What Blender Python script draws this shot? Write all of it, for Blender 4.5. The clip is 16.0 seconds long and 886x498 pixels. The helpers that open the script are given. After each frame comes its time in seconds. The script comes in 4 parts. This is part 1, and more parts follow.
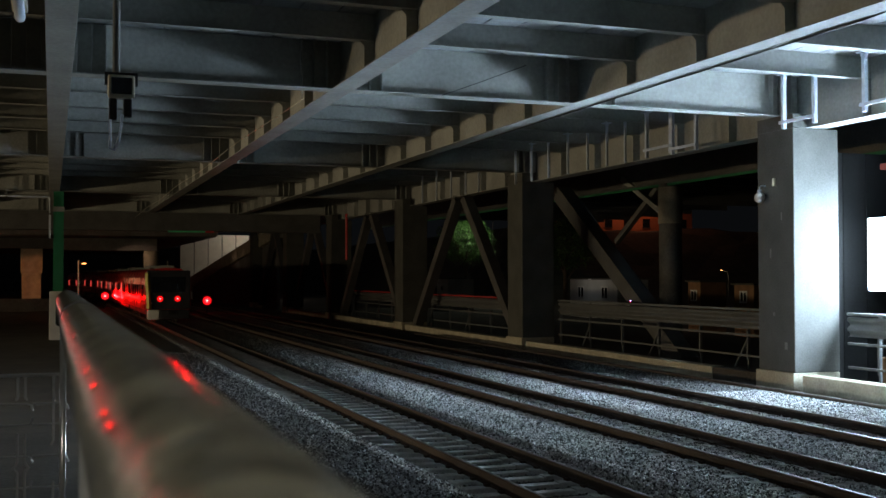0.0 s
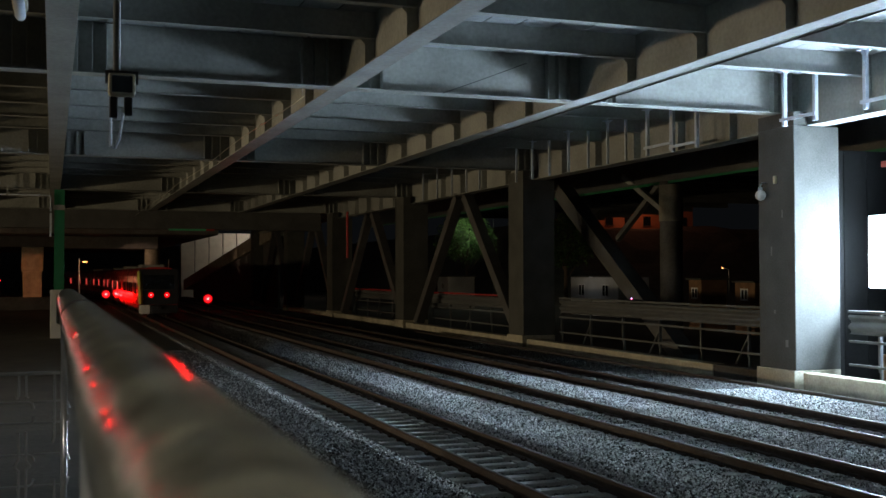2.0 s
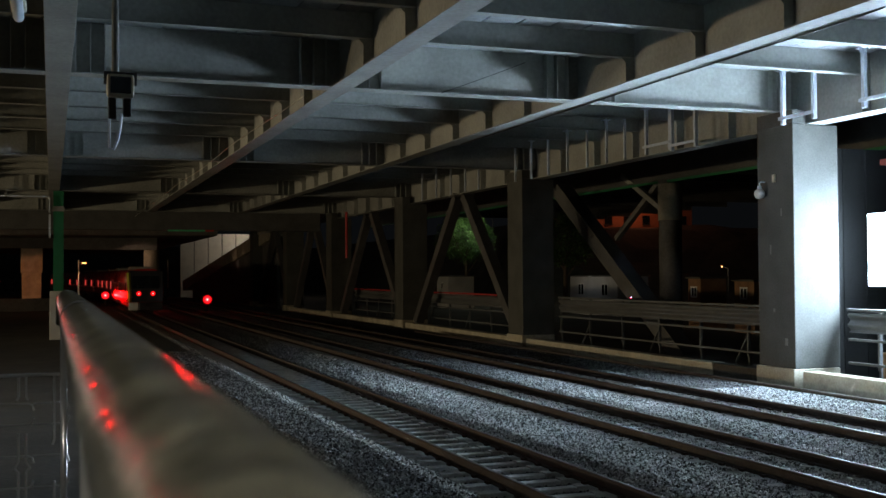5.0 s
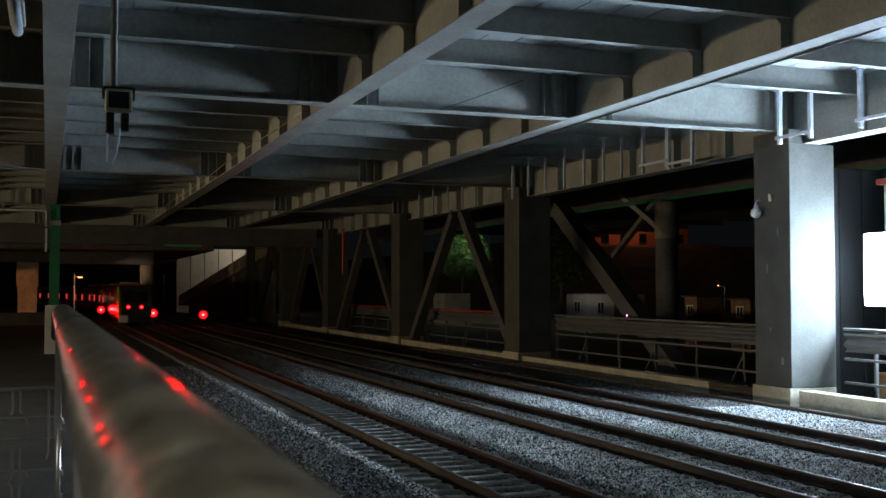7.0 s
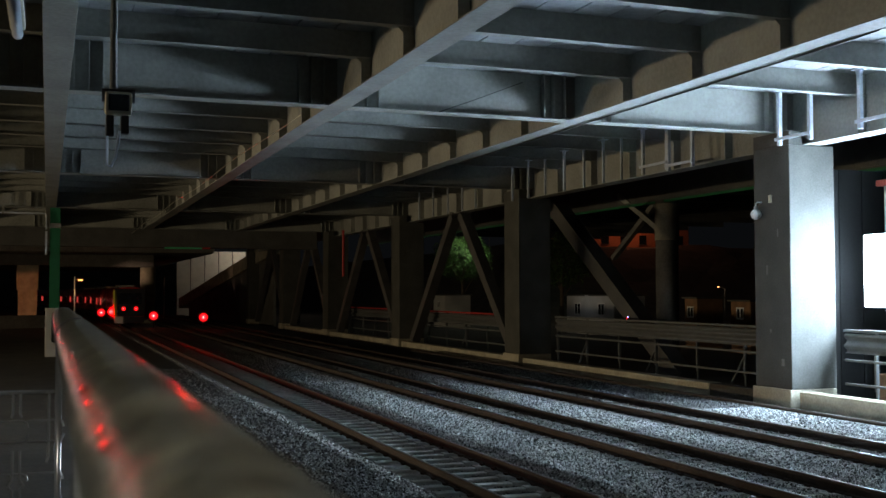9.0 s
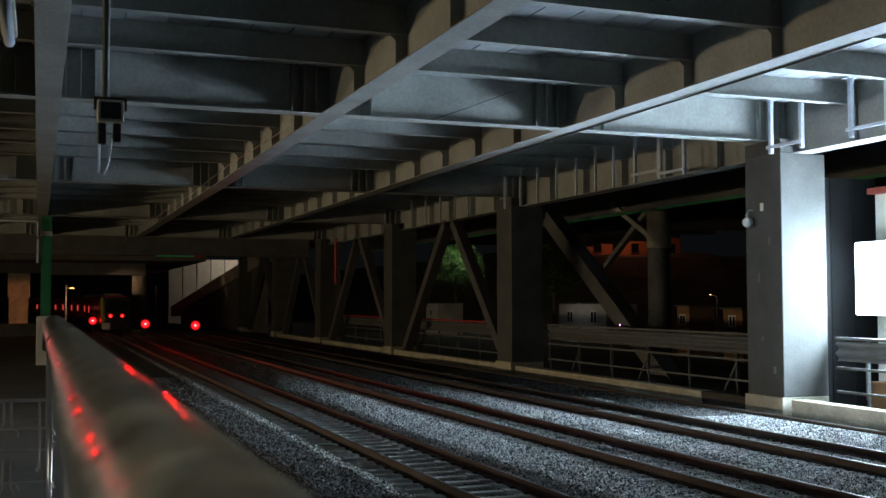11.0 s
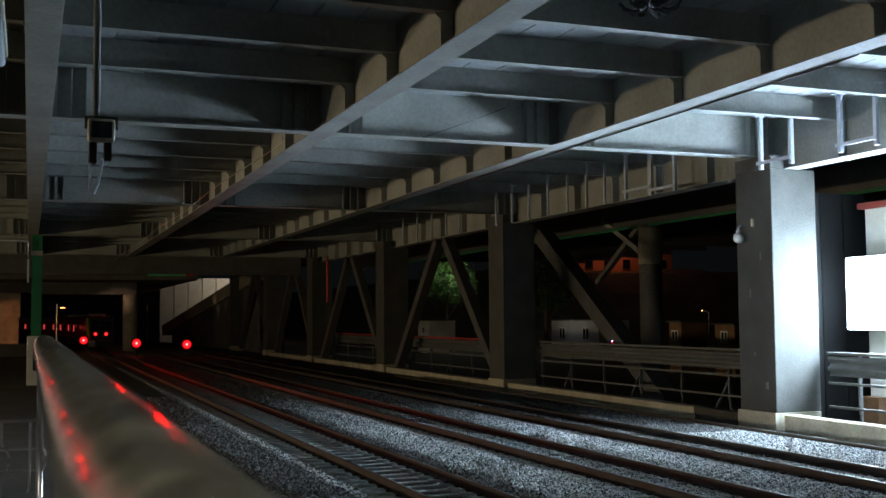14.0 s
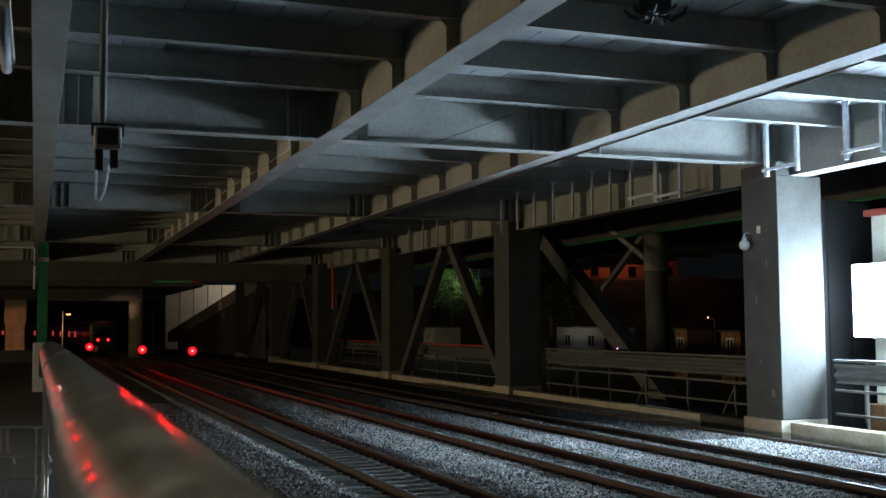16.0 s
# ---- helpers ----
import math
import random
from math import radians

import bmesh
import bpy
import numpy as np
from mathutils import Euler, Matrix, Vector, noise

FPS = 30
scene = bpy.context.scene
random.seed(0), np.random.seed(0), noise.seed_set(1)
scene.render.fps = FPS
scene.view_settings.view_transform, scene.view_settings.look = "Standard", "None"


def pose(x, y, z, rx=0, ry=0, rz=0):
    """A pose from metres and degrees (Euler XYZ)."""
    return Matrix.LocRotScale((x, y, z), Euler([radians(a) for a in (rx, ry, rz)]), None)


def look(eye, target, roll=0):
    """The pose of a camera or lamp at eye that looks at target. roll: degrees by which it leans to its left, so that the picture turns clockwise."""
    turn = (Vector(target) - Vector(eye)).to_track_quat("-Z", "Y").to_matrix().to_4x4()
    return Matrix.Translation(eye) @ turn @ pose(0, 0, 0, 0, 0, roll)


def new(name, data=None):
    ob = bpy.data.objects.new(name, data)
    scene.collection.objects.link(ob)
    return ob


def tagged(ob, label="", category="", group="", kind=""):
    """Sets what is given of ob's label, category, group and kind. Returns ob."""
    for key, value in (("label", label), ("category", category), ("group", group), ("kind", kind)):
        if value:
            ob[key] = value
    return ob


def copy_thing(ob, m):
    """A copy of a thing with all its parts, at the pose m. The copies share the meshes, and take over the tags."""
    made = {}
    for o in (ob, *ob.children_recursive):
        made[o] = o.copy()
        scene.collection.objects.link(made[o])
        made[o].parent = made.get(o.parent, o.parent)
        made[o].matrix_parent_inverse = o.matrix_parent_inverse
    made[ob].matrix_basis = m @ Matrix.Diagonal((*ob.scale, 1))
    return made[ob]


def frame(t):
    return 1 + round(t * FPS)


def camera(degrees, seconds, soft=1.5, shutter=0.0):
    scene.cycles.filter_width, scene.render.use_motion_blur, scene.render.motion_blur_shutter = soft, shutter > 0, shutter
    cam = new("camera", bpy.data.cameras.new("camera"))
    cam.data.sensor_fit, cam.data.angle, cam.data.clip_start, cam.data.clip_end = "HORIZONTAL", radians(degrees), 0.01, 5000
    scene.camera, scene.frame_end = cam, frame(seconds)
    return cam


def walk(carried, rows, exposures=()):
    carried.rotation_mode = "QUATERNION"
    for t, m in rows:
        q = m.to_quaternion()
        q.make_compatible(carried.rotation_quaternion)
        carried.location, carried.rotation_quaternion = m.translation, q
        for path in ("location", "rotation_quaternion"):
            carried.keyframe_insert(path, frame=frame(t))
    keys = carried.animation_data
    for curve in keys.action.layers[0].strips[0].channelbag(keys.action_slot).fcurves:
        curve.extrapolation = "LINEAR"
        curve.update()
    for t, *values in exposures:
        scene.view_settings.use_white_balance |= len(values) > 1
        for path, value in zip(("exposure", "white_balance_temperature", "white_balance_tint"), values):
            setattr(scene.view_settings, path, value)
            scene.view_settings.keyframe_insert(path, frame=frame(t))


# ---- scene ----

# the camera rests just above a handrail: time, pan, tilt, roll in degrees, small shifts in metres
PATH = [
    (0, 20.070, 1.430, -0.066, 0.0000, 0.0000),
    (0.5, 20.070, 1.388, -0.081, -0.0001, -0.0001),
    (1, 20.067, 1.320, -0.128, -0.0002, 0.0000),
    (1.5, 20.035, 1.302, -0.106, 0.0000, -0.0000),
    (2, 20.029, 1.320, -0.126, 0.0001, 0.0000),
    (2.5, 20.030, 1.374, -0.114, 0.0001, -0.0000),
    (3, 20.016, 1.422, -0.202, 0.0002, 0.0001),
    (3.5, 20.027, 1.284, -0.209, 0.0001, -0.0002),
    (4, 20.042, 1.292, -0.284, 0.0002, -0.0001),
    (5.2, 20.075, 1.310, -0.360, 0.0002, 0.0000),
    (6.3, 20.118, 1.353, -0.440, 0.0002, 0.0000),
    (6.5, 20.229, 1.849, -0.302, 0.0004, 0.0002),
    (7, 20.250, 2.204, 0.043, 0.0001, 0.0001),
    (7.5, 20.248, 2.417, -0.171, 0.0003, 0.0002),
    (8, 20.259, 2.342, -0.034, 0.0003, 0.0001),
    (8.5, 20.258, 2.303, 0.005, 0.0002, 0.0001),
    (9, 20.245, 2.313, -0.075, 0.0003, 0.0002),
    (9.2, 20.260, 2.320, -0.070, 0.0003, 0.0002),
    (10.2, 20.450, 2.600, -0.080, 0.0005, 0.0003),
    (11.3, 20.720, 2.930, -0.090, 0.0008, 0.0005),
    (11.5, 20.747, 3.241, -0.091, 0.0008, 0.0005),
    (12, 20.853, 3.583, -0.181, 0.0009, 0.0004),
    (12.5, 20.966, 3.201, -0.260, 0.0010, 0.0005),
    (13, 21.060, 3.224, -0.306, 0.0008, 0.0004),
    (13.5, 21.107, 3.491, -0.375, 0.0009, 0.0005),
    (14, 21.095, 3.660, -0.449, 0.0009, 0.0004),
    (14.5, 21.074, 3.795, -0.315, 0.0007, 0.0004),
    (15, 21.064, 3.890, -0.458, 0.0008, 0.0004),
    (15.5, 20.870, 3.934, -0.282, 0.0002, 0.0003),
    (16, 20.806, 4.027, -0.395, 0.0004, 0.0002),
]

EYE = 3.35
cam = camera(44.9, 16.0, soft=1.5)
cam.data.dof.use_dof, cam.data.dof.focus_distance, cam.data.dof.aperture_fstop = True, 35.0, 13.0
walk(cam, [(t, pose(dx, 0, EYE + dz, 0, 0, -pan) @ pose(0, 0, 0, 90 + tilt) @ pose(0, 0, 0, 0, 0, roll))
           for t, pan, tilt, roll, dx, dz in PATH], exposures=[(0, 0.0), (16, 0.0)])

# ---- light ----
world = bpy.data.worlds.new("night")
scene.world = world
world.use_nodes = True
world.node_tree.nodes["Background"].inputs[0].default_value = (0.30, 0.34, 0.40, 1)
world.node_tree.nodes["Background"].inputs[1].default_value = 0.009

LIGHTBOX = 128.0      # glow of the white lightbox
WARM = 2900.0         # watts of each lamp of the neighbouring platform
SIGNAL_WATTS = 6500.0


def lamp(name, kind, place, watts, colour, size=0.1, aim=None):
    data = bpy.data.lights.new(name, kind)
    data.energy, data.color = watts, colour
    if kind == "AREA":
        data.size = size
    elif kind == "SPOT":
        data.shadow_soft_size, data.spot_size, data.spot_blend = size, radians(50), 0.5
    else:
        data.shadow_soft_size = size
    ob = new(name, data)
    ob.matrix_world = look(place, aim) if aim else pose(*place)
    return ob


# ---- materials ----
def mat(name, colour, rough=0.6, metal=0.0, vary=0.25, scale=3.0, fine=40.0, bump=0.15, stain=None, island=False,
        rough_vary=0.12, dist=0.01, coat=0.0):
    m = bpy.data.materials.new(name)
    m.use_nodes = True
    nt = m.node_tree
    n, l = nt.nodes, nt.links
    b = n["Principled BSDF"]
    tc, oi, ad = n.new("ShaderNodeTexCoord"), n.new("ShaderNodeObjectInfo"), n.new("ShaderNodeVectorMath")
    mu = n.new("ShaderNodeMath")
    mu.operation, mu.inputs[1].default_value = "MULTIPLY", 37.0
    l.new(oi.outputs["Random"], mu.inputs[0])
    l.new(tc.outputs["Object"], ad.inputs[0])
    l.new(mu.outputs[0], ad.inputs[1])
    big, small = n.new("ShaderNodeTexNoise"), n.new("ShaderNodeTexNoise")
    for tex, s, d in ((big, scale, 6), (small, fine, 4)):
        tex.inputs["Scale"].default_value, tex.inputs["Detail"].default_value = s, d
        l.new(ad.outputs[0], tex.inputs["Vector"])
    ramp = n.new("ShaderNodeValToRGB")
    c = Vector(colour)
    dark, light = c * (1 - vary), c * (1 + vary)
    if stain:
        dark = Vector(stain)
    ramp.color_ramp.elements[0].position, ramp.color_ramp.elements[1].position = 0.32, 0.68
    ramp.color_ramp.elements[0].color, ramp.color_ramp.elements[1].color = (*dark, 1), (*[min(v, 0.95) for v in light], 1)
    mid = n.new("ShaderNodeMix")
    mid.inputs[0].default_value = 0.4
    l.new(big.outputs["Fac"], mid.inputs[2])
    l.new(small.outputs["Fac"], mid.inputs[3])
    source = mid.outputs[0]
    if island:
        geo = n.new("ShaderNodeNewGeometry")
        mid2 = n.new("ShaderNodeMix")
        mid2.inputs[0].default_value = 0.8
        l.new(source, mid2.inputs[2])
        l.new(geo.outputs["Random Per Island"], mid2.inputs[3])
        source = mid2.outputs[0]
    l.new(source, ramp.inputs[0])
    l.new(ramp.outputs[0], b.inputs["Base Color"])
    mr = n.new("ShaderNodeMapRange")
    mr.inputs[3].default_value, mr.inputs[4].default_value = max(rough - rough_vary, 0.03), min(rough + rough_vary, 1)
    l.new(big.outputs["Fac"], mr.inputs[0])
    l.new(mr.outputs[0], b.inputs["Roughness"])
    b.inputs["Metallic"].default_value = metal
    b.inputs["Coat Weight"].default_value = coat
    if bump:
        bp = n.new("ShaderNodeBump")
        bp.inputs["Strength"].default_value, bp.inputs["Distance"].default_value = bump, dist
        l.new(mid.outputs[0], bp.inputs["Height"])
        l.new(bp.outputs[0], b.inputs["Normal"])
    return m


def glow(name, colour, strength, base=(0.8, 0.8, 0.8)):
    m = bpy.data.materials.new(name)
    m.use_nodes = True
    b = m.node_tree.nodes["Principled BSDF"]
    b.inputs["Base Color"].default_value = (*base, 1)
    b.inputs["Emission Color"].default_value = (*colour, 1)
    b.inputs["Emission Strength"].default_value = strength
    return m


CONCRETE = mat("concrete", (0.072, 0.072, 0.064), 0.85, vary=0.36, scale=1.1, fine=18, bump=0.3)
PLINTH = mat("plinth concrete", (0.40, 0.36, 0.27), 0.9, vary=0.35, scale=1.2, fine=14, bump=0.4)
STEEL = mat("grey painted steel", (0.28, 0.284, 0.262), 0.78, vary=0.26, scale=0.7, fine=9, bump=0.08)
DECK = mat("deck soffit steel", (0.24, 0.252, 0.262), 0.75, vary=0.3, scale=0.5, fine=6, bump=0.1)
DARK_STEEL = mat("plain dark steel", (0.085, 0.082, 0.078), 0.6, vary=0.35, scale=1.0, fine=12, bump=0.12)
DARK_CONCRETE = mat("plain dark concrete", (0.15, 0.145, 0.135), 0.8, vary=0.4, scale=0.6, fine=8, bump=0.2)
DEAD_BLACK = mat("dead black", (0.012, 0.012, 0.012), 0.95, vary=0.3, scale=1.0, fine=12, bump=0.1)
RAILING = mat("polished railing steel", (0.66, 0.65, 0.63), 0.22, metal=0.7, vary=0.1, scale=9, fine=120, bump=0.02, dist=0.001)
HANDRAIL = mat("worn handrail steel", (0.42, 0.40, 0.31), 0.23, metal=0.78, vary=0.85, scale=16, fine=60, bump=0.65, rough_vary=0.1, dist=0.02)
GLINT = mat("polished glint metal", (0.75, 0.72, 0.68), 0.12, metal=1.0, vary=0.1, scale=40, fine=200, rough_vary=0.03, bump=0.0, dist=0.001)
GALV = mat("galvanised steel", (0.56, 0.61, 0.69), 0.42, metal=0.3, vary=0.15, scale=6, fine=60, bump=0.05)
FENCE = mat("weathered grey barrier paint", (0.115, 0.118, 0.115), 0.55, metal=0.1, vary=0.3, scale=2, fine=25, bump=0.15)
STAINLESS = mat("stainless steel", (0.52, 0.49, 0.41), 0.32, metal=0.6, vary=0.2, scale=5, fine=160, bump=0.02, rough_vary=0.14, dist=0.001)
RUST = mat("rusty rail steel", (0.05, 0.037, 0.029), 0.75, metal=0.2, vary=0.4, scale=8, fine=60, bump=0.3, dist=0.004)
RAILHEAD = mat("dull rail head", (0.085, 0.075, 0.07), 0.55, metal=0.35, vary=0.2, scale=5, fine=40, bump=0.03)
SLEEPER = mat("sleeper concrete", (0.52, 0.51, 0.485), 0.85, vary=0.35, scale=3, fine=30, bump=0.4)
BALLAST = mat("ballast bed", (0.26, 0.258, 0.25), 0.95, vary=0.6, scale=6, fine=17, bump=1.0, dist=0.06)
STONE = mat("ballast stone", (0.42, 0.42, 0.405), 0.7, vary=0.85, scale=12, fine=60, bump=0.3, island=True)
DARK_BALLAST = mat("darker ballast", (0.05, 0.048, 0.045), 0.9, vary=0.6, scale=6, fine=17, bump=1.0, dist=0.05)
DARK_STONE = mat("darker ballast stone", (0.13, 0.127, 0.12), 0.75, vary=0.8, scale=12, fine=60, bump=0.3, island=True)
SOIL = mat("dark soil", (0.055, 0.047, 0.036), 0.97, vary=0.5, scale=0.7, fine=9, bump=0.9, dist=0.05)
GREEN = mat("green painted steel", (0.02, 0.16, 0.07), 0.4, vary=0.25, scale=1.5, fine=20, bump=0.06)
BRIGHT_GREEN = mat("bright green edge light", (0.08, 0.5, 0.24), 0.5, vary=0.3, scale=2, fine=20, bump=0.05)
BLACK = mat("black plastic", (0.02, 0.02, 0.02), 0.5, vary=0.2, scale=6, fine=50, bump=0.05)
IVORY = mat("ivory painted housing", (0.80, 0.76, 0.60), 0.5, vary=0.15, scale=6, fine=40, bump=0.05)
GLASS = mat("dark window glass", (0.012, 0.014, 0.017), 0.08, vary=0.2, scale=2, fine=20, bump=0, rough_vary=0.03)
GLOBE = mat("frosted white globe", (0.75, 0.77, 0.8), 0.25, vary=0.05, scale=6, fine=40, bump=0)
MATTE_TUBE = mat("dull white tube", (0.5, 0.55, 0.62), 0.85, vary=0.08, scale=6, fine=40, bump=0)
CREAM = mat("cream sheet wall", (0.66, 0.64, 0.55), 0.7, vary=0.12, scale=1, fine=14, bump=0.1)
REDTRIM = mat("dull red trim", (0.32, 0.06, 0.04), 0.6, vary=0.2, scale=3, fine=30, bump=0.1)
CABIN = mat("white cabin sheet", (0.55, 0.55, 0.53), 0.6, vary=0.15, scale=1, fine=12, bump=0.1)
TIMBER = mat("brown timber", (0.26, 0.14, 0.07), 0.75, vary=0.35, scale=2, fine=30, bump=0.3)
ORANGE = mat("terracotta render", (0.42, 0.17, 0.09), 0.9, vary=0.2, scale=0.3, fine=3, bump=0.1)
LEAF = mat("green leaves", (0.07, 0.13, 0.03), 0.6, vary=0.4, scale=2, fine=20, bump=0.1, island=True)
BARK = mat("bark", (0.10, 0.07, 0.05), 0.95, vary=0.4, scale=5, fine=40, bump=0.8)
# the body's red stands in for the signal's light on the train side
TRAINBODY = mat("metallic train side with red light in its colour", (0.60, 0.05, 0.05), 0.3, metal=0.35, vary=0.08, scale=1, fine=12, bump=0.02)
TRAINDARK = mat("dark train front", (0.03, 0.03, 0.035), 0.35, vary=0.2, scale=2, fine=20, bump=0.02)
LIME = mat("lime yellow stripe", (0.50, 0.48, 0.04), 0.4, vary=0.1, scale=3, fine=20, bump=0.02)
WHITE = mat("white skirt paint", (0.75, 0.75, 0.73), 0.4, vary=0.12, scale=2, fine=25, bump=0.03)
RED_PAINT_GLOW = mat("red paint and painted red glow", (0.45, 0.03, 0.03), 0.5, vary=0.2, scale=3, fine=30, bump=0.05)
def halo_lens_glow(name, colour, strength, radius):
    """An oversized round lens whose glow falls off from its middle to its rim, in place of a halo."""
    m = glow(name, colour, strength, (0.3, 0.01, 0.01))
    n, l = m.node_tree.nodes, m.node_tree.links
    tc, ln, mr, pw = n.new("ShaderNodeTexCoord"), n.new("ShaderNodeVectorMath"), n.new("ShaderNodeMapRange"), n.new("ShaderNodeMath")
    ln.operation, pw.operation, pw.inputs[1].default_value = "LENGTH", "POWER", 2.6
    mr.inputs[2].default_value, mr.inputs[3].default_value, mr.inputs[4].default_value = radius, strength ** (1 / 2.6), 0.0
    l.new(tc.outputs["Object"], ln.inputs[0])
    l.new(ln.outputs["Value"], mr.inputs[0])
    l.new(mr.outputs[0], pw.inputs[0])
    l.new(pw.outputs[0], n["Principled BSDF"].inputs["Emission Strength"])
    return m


LIT = glow("lightbox face", (0.61, 0.81, 1.02), LIGHTBOX)
RED_SIGNAL_HALO = halo_lens_glow("red signal lens with halo", (1.0, 0.006, 0.009), 24.0, 0.52)
RED_CORE = glow("red signal lamp core", (1.0, 0.25, 0.22), 3.5, (0.4, 0.02, 0.02))
RED_TAIL_HALO = halo_lens_glow("red tail lens with halo", (1.0, 0.004, 0.006), 14.0, 0.27)
RED_LAMP = glow("small red lamp", (1.0, 0.004, 0.006), 12.0, (0.4, 0.02, 0.02))
WARM_GLOW = glow("warm lamp lens", (1.0, 0.72, 0.42), 12.0)
WHITE_GLOW = glow("white lamp lens", (0.9, 0.95, 1.0), 25.0)
TUBE_GLOW = glow("lit fluorescent tube", (1.0, 0.93, 0.78), 225.0)
ORANGE_GLOW = glow("orange lamp lens", (1.0, 0.35, 0.10), 5.0)
BLUE_GLOW = glow("blue beacon lens", (0.25, 0.3, 1.0), 14.0)
RED_PANE_GLOW = glow("red-glowing window pane", (1.0, 0.07, 0.06), 0.55)


# ---- mesh helpers ----
def mesh_ob(name, bm, material, smooth=False):
    data = bpy.data.meshes.new(name)
    bmesh.ops.recalc_face_normals(bm, faces=bm.faces)
    bm.to_mesh(data)
    bm.free()
    for mt in (material if isinstance(material, (list, tuple)) else [material]):
        data.materials.append(mt)
    if smooth:
        for p in data.polygons:
            p.use_smooth = True
    return new(name, data)


def part(name, bm, material, parent, label="", smooth=False):
    ob = mesh_ob(name, bm, material, smooth)
    ob.parent = parent
    if label:
        tagged(ob, label)
    return ob


def again(name, data, parent, m):
    ob = new(name, data)
    ob.parent = parent
    ob.matrix_basis = m
    return ob


def thing(name, label, category, group="", m=None, kind=""):
    ob = new(name)
    ob.empty_display_size = 0.1
    if m is not None:
        ob.matrix_basis = m
    return tagged(ob, label, category, group, kind)


def box(bm, x0, x1, y0, y1, z0, z1, bevel=0.0, m=None, index=0):
    g = bmesh.ops.create_cube(bm, size=1.0)
    vs = g["verts"]
    bmesh.ops.transform(bm, verts=vs, matrix=Matrix.Translation(((x0 + x1) / 2, (y0 + y1) / 2, (z0 + z1) / 2))
                        @ Matrix.Diagonal((abs(x1 - x0), abs(y1 - y0), abs(z1 - z0), 1)))
    faces = {f for v in vs for f in v.link_faces}
    for f in faces:
        f.material_index = index
    if bevel:
        edges = list({e for v in vs for e in v.link_edges})
        r = bmesh.ops.bevel(bm, geom=edges, offset=bevel, segments=2, affect="EDGES", profile=0.6)
        vs = list({v for f in r["faces"] for v in f.verts} | {v for v in vs if v.is_valid})
    if m is not None:
        bmesh.ops.transform(bm, verts=vs, matrix=m)
    return bm


def bbox(*a, **k):
    return box(bmesh.new(), *a, **k)


def rod(bm, a, b, r, seg=10, r2=None):
    a, b = Vector(a), Vector(b)
    d = b - a
    m = Matrix.Translation((a + b) / 2) @ d.to_track_quat("Z", "Y").to_matrix().to_4x4()
    bmesh.ops.create_cone(bm, cap_ends=True, segments=seg, radius1=r, radius2=r if r2 is None else r2, depth=d.length, matrix=m)
    return bm


def brod(*a, **k):
    return rod(bmesh.new(), *a, **k)


def beam(bm, a, b, w, hgt):
    """A square bar from a to b."""
    a, b = Vector(a), Vector(b)
    d = b - a
    m = Matrix.Translation((a + b) / 2) @ d.to_track_quat("Y", "Z").to_matrix().to_4x4()
    return box(bm, -w / 2, w / 2, -d.length / 2, d.length / 2, -hgt / 2, hgt / 2, m=m)


def tube(bm, pts, r, seg=8):
    """A bent round bar through the points."""
    rings = []
    for i, p in enumerate(pts):
        p = Vector(p)
        d = (Vector(pts[min(i + 1, len(pts) - 1)]) - Vector(pts[max(i - 1, 0)])).normalized()
        side = d.orthogonal().normalized() if not rings else last
        side = (side - d * side.dot(d)).normalized()
        last = side
        up = d.cross(side)
        rings.append([bm.verts.new(p + r * (math.cos(2 * math.pi * k / seg) * side + math.sin(2 * math.pi * k / seg) * up)) for k in range(seg)])
    for a, b in zip(rings, rings[1:]):
        for k in range(seg):
            bm.faces.new((a[k], a[(k + 1) % seg], b[(k + 1) % seg], b[k]))
    bm.faces.new(rings[0])
    bm.faces.new(rings[-1])
    return bm


def sphere(bm, c, r, u=20, v=12, sq=(1, 1, 1)):
    bmesh.ops.create_uvsphere(bm, u_segments=u, v_segments=v, radius=r, matrix=Matrix.Translation(c) @ Matrix.Diagonal((*sq, 1)))
    return bm


def bend(y):
    """How far the tracks have swung to the west at y."""
    return -0.00113 * max(0.0, y - 142.0) ** 2


# ---- ground ----
def sheet(name, xs, ys, height, material):
    xs, ys = np.array(xs), np.array(ys)
    verts = [(x, y, height(x, y)) for y in ys for x in xs]
    w = len(xs)
    faces = [(j * w + i, j * w + i + 1, (j + 1) * w + i + 1, (j + 1) * w + i) for j in range(len(ys) - 1) for i in range(w - 1)]
    data = bpy.data.meshes.new(name)
    data.from_pydata(verts, [], faces)
    data.materials.append(material)
    return new(name, data)


def soil_height(x, y):
    return -0.42 + 0.10 * noise.noise((x * 0.25, y * 0.25, 0)) + (0.1 * min(max(x - 24, 0), 40) / 40)


ground = sheet("ground", [-900, -300, -100, -50] + list(np.arange(-30, 40, 1.0)) + [60, 100, 300, 900],
               [-300, -50] + list(np.arange(-10, 140, 1.5)) + [160, 200, 300, 600, 1500], soil_height, SOIL)
tagged(ground, "dark bare soil beside the railway under the viaduct", "ground", kind="structure")

CENTRES = (7.80, 12.45, 16.70)
HALF = 0.7525


def bed_height(x, y):
    x0 = x - bend(y)
    d = min(abs(x0 - c) for c in CENTRES)
    low = -0.295 if x0 < 10 else -0.232
    z = low + (-0.127 - low) * max(0.0, min(1.0, (d - 1.25) / 0.35))
    if x0 < 4.9:
        z -= 0.35 * (4.9 - x0)
    if x0 > 20.6:
        z -= 0.12 * (x0 - 20.6)
    return z + 0.03 * noise.noise((x * 1.3, y * 1.3, 3)) + 0.007 * noise.noise((x * 5, y * 5, 7))


